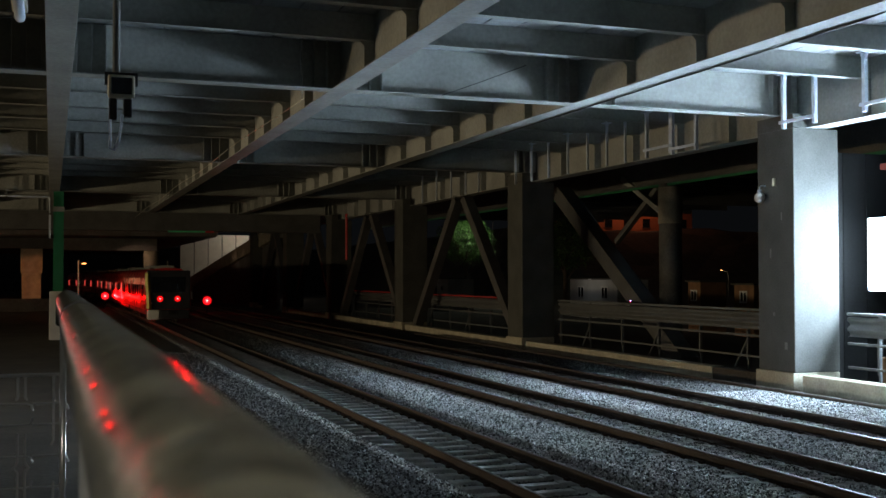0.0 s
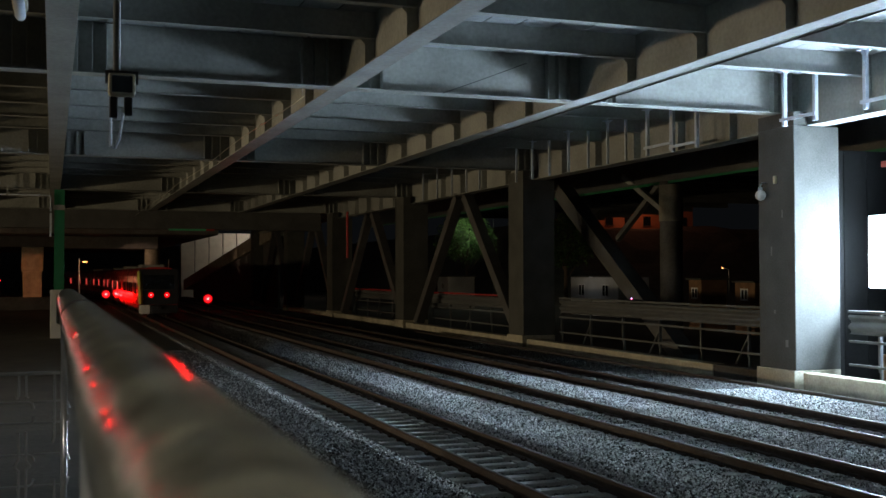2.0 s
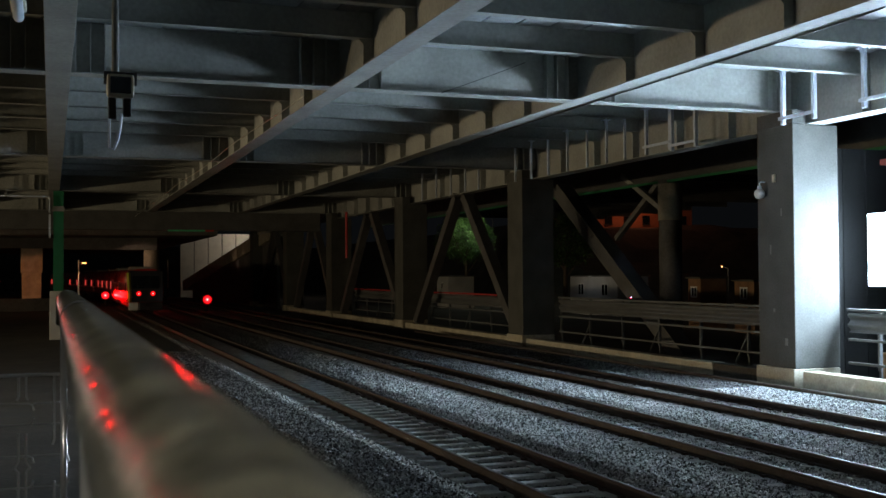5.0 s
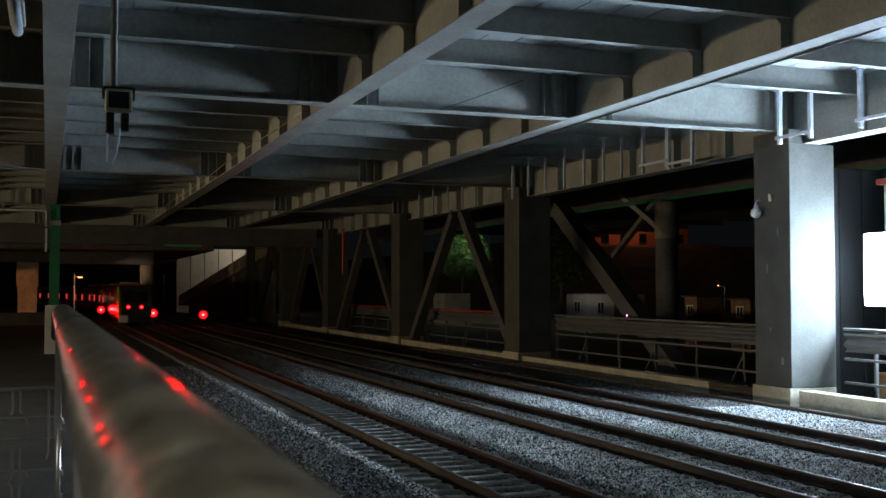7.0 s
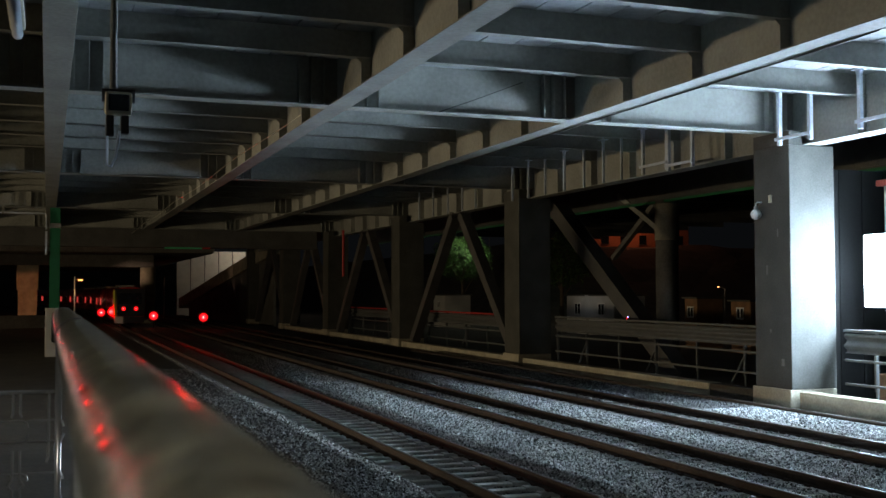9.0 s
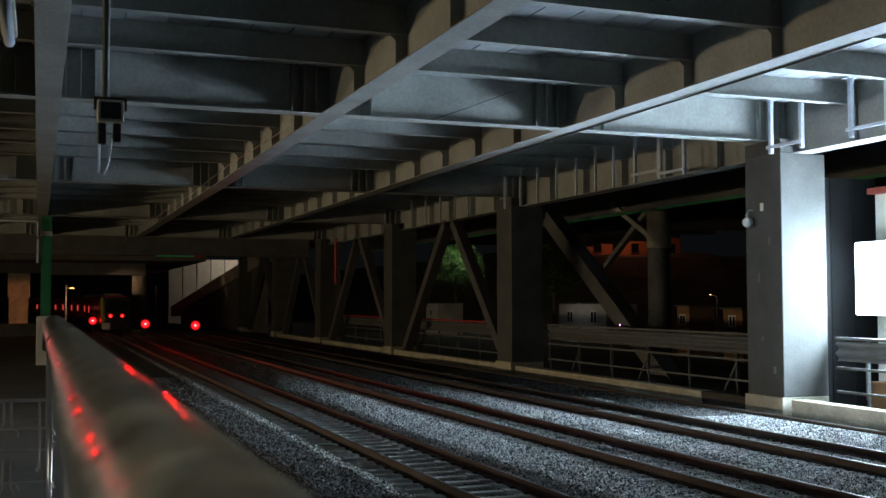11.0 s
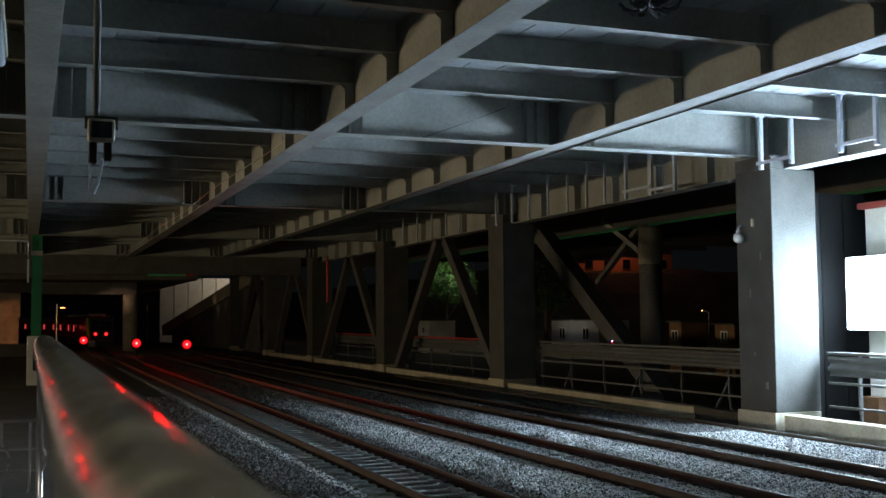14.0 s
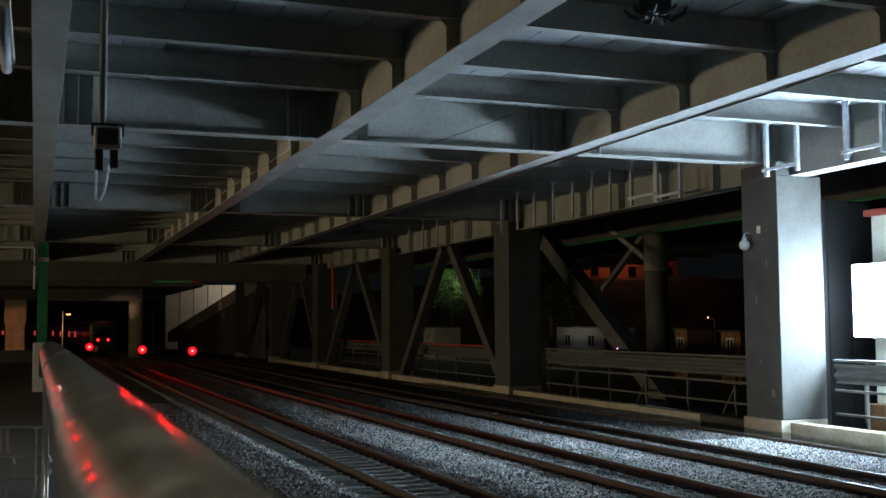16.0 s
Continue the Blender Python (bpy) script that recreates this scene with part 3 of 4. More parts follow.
for y in (21.8, 24.4, 27.1):
    for z in (3.2, 4.8):
        part("bracket", bbox(24.901, 25.299, y - 0.05, y + 0.05, z - 0.05, z + 0.05, bevel=0.01), GALV, lb)
# added black screen: blocks the lightbox from the far pillars, fills the dark gap
sw = thing("steel_screen", "dark screen added between pillar and shed to block the lightbox", "screen wall")
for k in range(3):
    part("screen_panel", bbox(23.62 + 0.95 * k, 24.55 + 0.95 * k, 28.7, 28.76, -0.6, 7.4, bevel=0.01), DEAD_BLACK, sw)
part("screen_rail", bbox(23.5, 26.5, 28.77, 28.85, 7.1, 7.3), STEEL, sw)
cw = thing("cream_shed", "cream sheet-clad shed wall with a dull red eaves trim", "shed")
part("wall", bbox(25.3, 29, 10, 27.45, -0.6, 6.75, bevel=0.02), CREAM, cw)
part("eaves_trim", bbox(25.1, 29.1, 9.8, 27.6, 6.752, 6.95, bevel=0.02), REDTRIM, cw)
bx = thing("crate", "brown wooden crate standing behind the barrier fence", "crate")
part("body", bbox(24.72, 25.2, 26.5, 27.3, -0.42, 0.7, bevel=0.02), TIMBER, bx)
part("lid", bbox(24.69, 25.23, 26.47, 27.33, 0.702, 0.75, bevel=0.01), TIMBER, bx)

# ---- handrail and ornamental railing by the camera ----
hr = thing("handrail", "thick brushed stainless steel handrail with a welded end post", "handrail")
pts = [(0.0439, y, 3.2785) for y in (-2.5, -1.0, 0.0, 0.5, 1.0, 2.0, 3.0, 3.25)] + [(0.0439, 3.31, 3.268), (0.0439, 3.345, 3.245), (0.0439, 3.355, 3.21)]
part("pipe", tube(bmesh.new(), pts, 0.0315, 48), HANDRAIL, hr, smooth=True)
part("joint_ring", brod((0.0439, 1.74, 3.2785), (0.0439, 1.80, 3.2785), 0.0322, 40), DARK_STEEL, hr, smooth=True)


def ground_flat(y, a, source, half=0.0032):
    """A small flat added on the pipe at y and angle a, turned to throw the light of a distant lamp back along the rail
    as a glint.
    """
    p = Vector((0.0439 + 0.0315 * math.cos(a), y, 3.2785 + 0.0315 * math.sin(a)))
    n = ((Vector(source) - p).normalized() + (Vector((0, 0, EYE)) - p).normalized()).normalized()
    side = n.cross(Vector((0, 1, 0))).normalized()
    fore = side.cross(n)
    m = Matrix((side, fore, n)).transposed().to_4x4()
    part("ground_flat", bbox(-half, half, -0.003, 0.003, -0.004, 0.0012, bevel=0.0006, m=Matrix.Translation(p) @ m), GLINT, hr, "small flat added to glint red")


# flats added where red glints lie on the pipe
for y, a in ((0.953, 2.47), (0.612, 2.47), (0.526, 2.45), (0.417, 2.45), (0.381, 2.45)):
    ground_flat(y, a, (-9.0, 74.9, 4.95))
for y, a in ((0.903, 0.61), (0.788, 0.60), (0.638, 0.60)):
    ground_flat(y, a, (9.75, 107.8, 1.1))
part("end_post", brod((0.034, 3.3, 2.2), (0.034, 3.3, 3.25), 0.010, 14), RAILING, hr, smooth=True)
part("near_post", brod((0.036, 1.1, 2.2), (0.036, 1.1, 3.255), 0.010, 14), RAILING, hr, smooth=True)

og = thing("ornamental_railing", "thin stainless steel railing with paired bars and curved scrolls", "railing")
part("top_rail", brod((-2.2, 3.3, 3.066), (0.024, 3.3, 3.066), 0.006, 10), RAILING, og, smooth=True)
part("bottom_rail", brod((-2.2, 3.3, 2.3), (0.024, 3.3, 2.3), 0.006, 10), RAILING, og, smooth=True)
for k in range(22):
    x = -0.0775 - 0.096 * (k - 1)
    if x > 0.02:
        continue
    short = k % 2 == 1
    for s in (-0.010, 0.010):
        if short:
            part("bar", tube(bmesh.new(), [(x + s, 3.3, 3.062), (x + s, 3.3, 3.005), (x + s * 1.5, 3.3, 2.995)], 0.0045, 6), RAILING, og)
            part("bar", tube(bmesh.new(), [(x + s * 2.2, 3.3, 2.80), (x + s, 3.3, 2.82), (x + s, 3.3, 2.9), ], 0.0045, 6), RAILING, og)
            part("bar", tube(bmesh.new(), [(x + s, 3.3, 2.305), (x + s, 3.3, 2.79), (x + s * 2, 3.3, 2.80)], 0.0045, 6), RAILING, og)
        else:
            part("bar", tube(bmesh.new(), [(x + s, 3.3, 3.062), (x + s, 3.3, 2.88), (x + s * 1.6, 3.3, 2.865)], 0.0045, 6), RAILING, og)
            part("bar", tube(bmesh.new(), [(x + s, 3.3, 2.305), (x + s, 3.3, 2.76)], 0.0045, 6), RAILING, og)
    for z, d in ((2.985, 1), (2.925, -1), (2.835, 1), (2.745, -1)):
        pts = [(x - 0.066, 3.3, z + 0.0), (x - 0.03, 3.3, z), (x + 0.015, 3.3, z), (x + 0.026, 3.3, z - 0.004 * d), (x + 0.031, 3.3, z - 0.02 * d)]
        part("scroll", tube(bmesh.new(), pts, 0.0038, 6), RAILING, og)

# unseen wall, added to shield the handrail from the warm platform lamps
ww = thing("wall_west", "unseen concrete wall added to keep the platform lamps off the handrail", "wall", kind="structure")
part("wall_body", bbox(-8.4, -8.0, -12, 24, -0.6, 4.3), CONCRETE, ww)
ws = thing("wall_south", "plain concrete wall behind the platform", "wall", kind="structure")
part("wall_body", bbox(-22, 40, -20.6, -20.2, -0.6, 10.2), CONCRETE, ws)
pf = thing("viewing_platform", "concrete platform slab on which the railing stands", "platform", kind="structure")
part("slab", bbox(-5, 0.12, -9, 3.42, 1.95, 2.2, bevel=0.02), CONCRETE, pf)
part("support_wall", bbox(-5, -0.1, -8.8, 3.2, -0.6, 1.949), CONCRETE, pf)

# ---- hanging floodlight and tube near the camera ----
def floodlight():
    y, x, z = 14.0, 0.81, 5.73
    f = thing("floodlight", "switched-off floodlight in an ivory frame hanging on a pole", "floodlight")
    bm = bbox(x - 0.165, x + 0.165, y - 0.08, y + 0.1, z - 0.145, z + 0.145, bevel=0.045)
    part("housing", bm, IVORY, f)
    part("lens", bbox(x - 0.125, x + 0.125, y - 0.095, y - 0.081, z - 0.105, z + 0.105, bevel=0.006), GLASS, f)
    part("pole", brod((x - 0.055, y + 0.13, z - 0.1), (x - 0.055, y + 0.13, DECKZ - 0.002), 0.045, 12), STEEL, f)
    part("yoke", beam(bmesh.new(), (x - 0.2, y + 0.02, z + 0.1), (x + 0.2, y + 0.02, z + 0.1), 0.05, 0.16), BLACK, f)
    part("lower_box", bbox(x - 0.15, x - 0.05, y - 0.04, y + 0.08, z - 0.42, z - 0.15, bevel=0.02), BLACK, f)
    part("lower_box", bbox(x + 0.03, x + 0.13, y - 0.04, y + 0.08, z - 0.38, z - 0.15, bevel=0.02), BLACK, f)
    part("cable", tube(bmesh.new(), [(x + 0.02, y, z - 0.35), (x + 0.0, y, z - 0.5), (x - 0.03, y, z - 0.68), (x - 0.08, y, z - 0.8), (x - 0.13, y, z - 0.78), (x - 0.13, y, z - 0.4)], 0.018), GALV, f)


floodlight()
tl = thing("tube_light", "unlit fluorescent tube in a thin white batten", "tube light")
part("tube", brod((-0.19, 5.7, 4.93), (-0.19, 7.0, 4.93), 0.032, 16), MATTE_TUBE, tl, smooth=True)
part("batten", bbox(-0.235, -0.145, 5.65, 7.03, 4.965, 5.01, bevel=0.008), IVORY, tl)
for y in (5.9, 6.6):
    part("hanging_rod", brod((-0.19, y, 5.01), (-0.19, y, DECKZ - 0.002), 0.008), STEEL, tl)

# added unseen lamp brightens the handrail; its reflector keeps light off the deck
lt2 = thing("lit_tube_light", "lit tube added unseen over the platform to brighten the handrail", "tube light")
part("tube", brod((-0.7, -2.2, 4.7), (-0.7, -0.9, 4.7), 0.03, 14), TUBE_GLOW, lt2, smooth=True)
bm = bbox(-0.86, -0.54, -2.25, -0.85, 4.76, 4.8, bevel=0.008)
box(bm, -0.86, -0.845, -2.25, -0.85, 4.68, 4.759)
box(bm, -0.555, -0.54, -2.25, -0.85, 4.68, 4.759)
part("reflector", bm, IVORY, lt2)
part("hanging_rod", brod((-0.7, -1.5, 4.8), (-0.7, -1.5, DECKZ - 0.002), 0.012), STEEL, lt2)

lt3 = thing("lit_tube_light", "lit fluorescent tube hanging under the deck beside the platform", "tube light")
part("tube", brod((-6.75, 32.8, 4.7), (-6.75, 34.2, 4.7), 0.05, 14), TUBE_GLOW, lt3, smooth=True)
part("batten", bbox(-7.0, -6.5, 32.7, 34.3, 4.76, 4.82, bevel=0.01), IVORY, lt3)
part("hanging_rod", brod((-6.75, 33.5, 4.82), (-6.75, 33.5, DECKZ - 0.002), 0.012), STEEL, lt3)

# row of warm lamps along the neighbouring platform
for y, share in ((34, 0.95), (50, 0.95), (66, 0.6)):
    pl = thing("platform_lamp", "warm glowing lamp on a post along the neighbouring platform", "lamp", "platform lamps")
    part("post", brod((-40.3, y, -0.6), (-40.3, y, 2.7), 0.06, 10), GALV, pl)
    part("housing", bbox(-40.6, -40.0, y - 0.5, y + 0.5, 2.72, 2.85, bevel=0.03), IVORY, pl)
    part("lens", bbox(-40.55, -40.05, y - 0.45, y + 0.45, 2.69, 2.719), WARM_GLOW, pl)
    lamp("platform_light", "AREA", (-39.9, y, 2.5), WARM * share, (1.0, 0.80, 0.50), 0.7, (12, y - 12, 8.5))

# ---- signals ----
def signal(x, y, z, watts=SIGNAL_WATTS, aim=(0.3, 0.0, 3.35), width=1.8):
    s = thing("dwarf_signal", "low railway signal showing a bright red light", "railway signal", "red dwarf signals", pose(x, y, 0))
    part("post", bbox(-0.06, 0.06, 0.06, 0.18, -0.5, z - 0.45, bevel=0.01), BLACK, s)
    # head and lens oversized: the lamp's halo is painted into the outer glow
    part("head", bbox(-0.48, 0.48, 0.03, 0.3, z - 0.48, z + 0.48, bevel=0.2), BLACK, s)
    part("lens", brod((0, -0.005, 0), (0, 0.028, 0), 0.46, 32), RED_SIGNAL_HALO, s, "glowing red lens, halo put into its rim").location = (0, 0, z)
    part("lens_core", brod((0, -0.02, z), (0, -0.006, z), 0.10, 18), RED_CORE, s, "bright lamp core")
    hood = bmesh.new()
    tube(hood, [(0.47 * math.cos(a), 0.0, z + 0.47 * math.sin(a)) for a in np.linspace(0.3, math.pi - 0.3, 9)], 0.012, 6)
    part("hood", hood, BLACK, s)
    beam_lamp = lamp("signal_light", "SPOT", (x, y - 0.15, z), watts, (1.0, 0.0012, 0.0016), 0.12, aim)
    beam_lamp.data.spot_size = radians(width)
    low = lamp("signal_light", "SPOT", (x, y - 0.14, z), 200.0, (1.0, 0.0012, 0.0016), 0.12, (x + 0.5, y - 45, -0.4))
    low.data.spot_size = radians(6)


signal(5.6, 124.0, 1.17, 20000.0, (6.3, 112.0, 1.6), 9)
signal(9.75, 108.0, 1.1)
signal(14.0, 104.0, 1.0)


ms = thing("mast_signal", "tall signal post showing a red light beside the neighbouring platform", "railway signal")
part("post", brod((-9.0, 75.2, -0.6), (-9.0, 75.2, 5.3), 0.07, 10), GALV, ms)
part("head", bbox(-9.2, -8.8, 75.03, 75.3, 4.5, 5.3, bevel=0.04), BLACK, ms)
part("lens", brod((-9.0, 75.0, 4.95), (-9.0, 75.029, 4.95), 0.12, 20), RED_LAMP, ms)
lamp("signal_light", "SPOT", (-9.0, 74.9, 4.95), 380.0, (1.0, 0.0012, 0.0016), 0.3, (0.04, 0, 3.3)).data.spot_size = radians(5)


# ---- train ----
def car_body(length):
    prof = [(-1.5, 0.95), (-1.55, 1.3), (-1.55, 2.6), (-1.48, 3.2), (-1.3, 3.65), (-0.8, 3.88), (0, 3.93)]
    prof += [(-a, b) for a, b in reversed(prof[:-1])]
    bm = bmesh.new()
    ends = [[bm.verts.new((x, y, z)) for x, z in prof] for y in (0.12, length - 0.12)]
    n = len(prof)
    for k in range(n):
        bm.faces.new((ends[0][k], ends[0][(k + 1) % n], ends[1][(k + 1) % n], ends[1][k]))
    bm.faces.new(ends[0])
    bm.faces.new(ends[1])
    return bm


def railcar(rear):
    length = 20.0
    c = thing("railcar", "metallic railcar, red light put into its colour, " + ("with dark rear end and red tail lights" if rear else "coupled inside the departing train"), "train car", "cars of the departing train")
    part("body", car_body(length), TRAINBODY, c)
    part("roof_unit", bbox(-0.9, 0.9, 5, 9, 3.9, 4.15, bevel=0.06), STEEL, c)
    part("underframe", bbox(-1.35, 1.35, 0.5, length - 0.5, 0.55, 0.94, bevel=0.04), TRAINDARK, c)
    for s in (-1, 1):
        for k in range(7):
            y = 2.2 + 2.35 * k
            if k in (1, 5):
                d = part("side_door", bbox(s * 1.53, s * 1.575, y, y + 1.2, 1.1, 3.0, bevel=0.01), TRAINBODY, c)
                part("door_window", bbox(s * 1.576, s * 1.585, y + 0.25, y + 0.95, 1.9, 2.75), GLASS, d)
            else:
                # some panes glow red to imitate the red light along the side
                part("window", bbox(s * 1.52, s * 1.568, y, y + 1.6, 1.85, 2.7, bevel=0.015), RED_PANE_GLOW if (k + int(rear)) % 4 == 2 else GLASS, c)
        part("side_stripe", bbox(s * 1.545, s * 1.56, 0.3, length - 0.3, 1.42, 1.58), REDTRIM, c)
    for y in (3.2, 16.8):
        bg = part("bogie", bbox(-1.1, 1.1, y - 1.5, y + 1.5, 0.35, 0.6, bevel=0.04), TRAINDARK, c)
        for dy in (-1.05, 1.05):
            for s in (-1, 1):
                part("wheel", brod((s * HALF - 0.06, y + dy, 0.43), (s * HALF + 0.06, y + dy, 0.43), 0.43, 20), RUST, bg)
    if rear:
        bm = bbox(-1.5, 1.5, -0.12, 0.115, 1.0, 3.75, bevel=0.1)
        part("rear_face", bm, TRAINDARK, c, "dark rear face")
        part("rear_window", bbox(-1.15, 1.15, -0.14, -0.121, 2.2, 3.3, bevel=0.008), GLASS, c)
        part("corner_stripe", beam(bmesh.new(), (-1.47, -0.1, 3.6), (-1.36, -0.2, 1.05), 0.26, 0.24), LIME, c, "lime yellow stripe")
        part("skirt", bbox(-0.62, 1.42, -0.26, 0.4, 0.3, 0.98, bevel=0.1), TRAINDARK, c)
        part("corner_skirt", bbox(-1.46, -0.64, -0.3, 0.5, 0.28, 0.99, bevel=0.12), WHITE, c, "white corner skirt")
        part("coupler", brod((0, -0.6, 0.8), (0, -0.2, 0.8), 0.13, 12), BLACK, c)
        for s in (-1, 1):
            # tail lens widened so that its fading glow carries the halo
            part("tail_light", brod((0, -0.02, 0), (0, 0.02, 0), 0.25, 24), RED_TAIL_HALO, c, "glowing red tail light, halo put into its rim").location = (s * 0.6, -0.145, 1.75)
            part("tail_core", brod((s * 0.6, -0.18, 1.75), (s * 0.6, -0.166, 1.75), 0.05, 14), RED_CORE, c)
        part("marker_light", brod((-1.2, -0.16, 1.45), (-1.2, -0.125, 1.45), 0.07, 14), GLOBE, c)
    else:
        part("gangway", bbox(-0.6, 0.6, -0.2, 0.119, 1.0, 3.2, bevel=0.03), BLACK, c)
        part("coupler", brod((0, -0.25, 0.8), (0, 0.5, 0.8), 0.13, 12), BLACK, c)
    return c


TRAIN = [railcar(True), railcar(False)]
for k in range(4):
    TRAIN.append(copy_thing(TRAIN[1], pose(0, 0, 0)))

# ---- beyond the viaduct ----
def far_structures():
    eb = thing("end_beam", "dark concrete end beam across the tracks where the deck ends", "beam")
    part("beam_body", bbox(-22, 21.6, END + 0.5, END + 1.6, 7.02, DECKZ - 0.1, bevel=0.04), DARK_STEEL, eb)
    # green and red light on the beam's edge, put into the strips' colours
    part("green_strip", bbox(8.9, 11.9, END + 0.42, END + 0.498, 6.92, 7.06, bevel=0.01), BRIGHT_GREEN, eb)
    part("red_strip", bbox(11.91, 12.6, END + 0.42, END + 0.498, 6.92, 7.06, bevel=0.01), RED_PAINT_GLOW, eb)
    fd = thing("far_bridge", "dark concrete bridge deck beyond the viaduct", "bridge")
    part("deck", bbox(-40, 17, 118, 220, 7.6, 9.2, bevel=0.1), DARK_CONCRETE, fd)
    part("deck", bbox(-40, 21, 91, 117.5, 9.3, 9.9, bevel=0.05), DARK_CONCRETE, fd)
    pr = thing("round_pier", "round pale concrete pier under a hammerhead beam", "pier")
    part("shaft", brod((10.7, 126, -0.6), (10.7, 126, 6.2), 0.85, 24), PLINTH, pr, smooth=True)
    part("hammerhead_beam", bbox(1.0, 11.3, 125.2, 126.8, 6.21, 7.59, bevel=0.12), DARK_CONCRETE, pr)
    for x, y in ((-2.05, 128), (-7.5, 150)):
        cp = thing("far_column", "tan concrete column lit by warm light beyond the platform", "column", "far columns")
        part("shaft", bbox(x - 1.0, x + 1.0, y - 1, y + 1, -0.6, 3.7, bevel=0.05), PLINTH, cp)
        part("cap", bbox(x - 1.15, x + 1.15, y - 1.1, y + 1.1, 3.702, 6.4, bevel=0.05), PLINTH, cp)
    lt = thing("low_beam", "dark low beam carried by the far columns", "beam")
    part("beam_body", bbox(-40, 1.5, 126.6, 152, 6.41, 7.59, bevel=0.04), DARK_STEEL, lt)
    lw = thing("low_wall", "dark low wall in front of the far columns", "wall", kind="structure")
    part("wall_body", bbox(-60, 2.6, 123.0, 123.4, -0.6, 0.95, bevel=0.03), DARK_CONCRETE, lw)
    fw = thing("far_wall", "dark retaining wall closing the view under the far bridge", "wall", kind="structure")
    part("wall_body", bbox(-120, 60, 330, 331, -0.6, 12.0), DARK_CONCRETE, fw)
    # lamp added to brighten the panels, its lens hidden behind the ramp
    wl = thing("bulkhead_lamp", "unseen warm lamp added to brighten the panel wall", "lamp")
    part("lens", bbox(31.4, 31.6, 171.85, 171.999, 9.5, 9.64, bevel=0.03), WARM_GLOW, wl)
    lamp("panel_fill_light", "POINT", (29.0, 167.0, 10.3), 420, (1.0, 0.86, 0.7), 0.2)
    pw = thing("panel_wall", "pale vertical concrete wall panels with dark joints", "wall", kind="structure")
    for k in range(6):
        x = 19.0 + 2.18 * k
        part("panel", bbox(x, x + 2.05, 172, 172.3, -0.6, 9.85, bevel=0.03), CREAM, pw)
    rp = thing("ramp", "dark concrete ramp slab sloping down towards the tracks", "ramp")
    part("slab", beam(bmesh.new(), (24.4, 116, 8.3), (20.6, 170, 1.7), 3.0, 1.5), PLINTH, rp)
    # dark sheet added below the slab in place of the shade there
    bm = bmesh.new()
    side = [(23.3, 117.0, 7.4), (19.8, 163.0, 1.7), (19.8, 163.0, -0.6), (23.3, 117.0, -0.6)]
    near = [bm.verts.new(v) for v in side]
    back = [bm.verts.new((x + 0.3, y, z)) for x, y, z in side]
    bm.faces.new(near)
    bm.faces.new(back[::-1])
    for k in range(4):
        bm.faces.new((near[k], near[(k + 1) % 4], back[(k + 1) % 4], back[k]))
    part("side_wall", bm, DARK_CONCRETE, rp)
    mast = thing("orange_mast", "slim lit mast standing beside the far track", "mast")
    part("pole", brod((2.48, 110, -0.6), (2.48, 110, 4.9), 0.06, 12), GALV, mast)
    part("arm", brod((2.48, 110, 4.62), (3.2, 110, 4.66), 0.035, 10), CREAM, mast)
    part("lamp_head", bbox(2.8, 3.2, 109.9, 110.1, 4.53, 4.61, bevel=0.02), ORANGE_GLOW, mast)
    lamp("mast_light", "POINT", (2.72, 108.9, 3.4), 35, (1.0, 0.45, 0.2), 0.1)
    # added spot from outside the view brightens the far column
    lamp("added_yard_light", "SPOT", (-6.2, 116, 3.2), 1300, (1.0, 0.36, 0.16), 0.2, (-2.2, 127.2, 2.9)).data.spot_size = radians(30)
    for x, y, z, m in ((-9.6, 205, 3.3, RED_LAMP), (-10.6, 208, 2.1, WARM_GLOW), (-8.9, 210, 2.2, RED_LAMP)):
        fl2 = thing("distant_lamp", "tiny glowing lamp on a short post far along the yard", "lamp", "distant yard lamps")
        part("post", brod((x, y + 0.1, -0.6), (x, y + 0.1, z), 0.04, 8), GALV, fl2)
        part("lens", bbox(x - 0.12, x + 0.12, y - 0.05, y + 0.05, z + 0.002, z + 0.2, bevel=0.02), m, fl2)
    # unseen lamp pole, added for the spots on column and pier
    yl = thing("yard_lamp", "unseen lamp pole added to light the far columns and pier", "lamp")
    part("pole", brod((-6.2, 116.4, -0.6), (-6.2, 116.4, 5.2), 0.07, 10), GALV, yl)
    part("head", bbox(-6.4, -6.0, 116.2, 116.6, 3.4, 3.55, bevel=0.03), WARM_GLOW, yl)
    part("head", bbox(-6.4, -6.0, 116.2, 116.6, 5.2, 5.35, bevel=0.03), WARM_GLOW, yl)
    lamp("added_yard_light", "SPOT", (-6.0, 116, 5.1), 3200, (1.0, 0.62, 0.42), 0.2, (10.2, 126, 5.6)).data.spot_size = radians(10)
    fp = thing("thin_post", "thin pale steel post standing beyond the round pier", "post")
    part("pole", brod((14.9, 150, -0.6), (14.9, 150, 5.4), 0.07, 10), CREAM, fp)
    rpipe = thing("red_pipe", "red painted vertical pipe beside a pillar", "pipe")
    part("tube", brod((21.6, 81.0, 4.6), (21.6, 81.0, 8.2), 0.1, 12), RED_PAINT_GLOW, rpipe)
    part("bracket", bbox(21.62, 22.3, 80.9, 81.1, 7.9, 8.0), STEEL, rpipe)


far_structures()


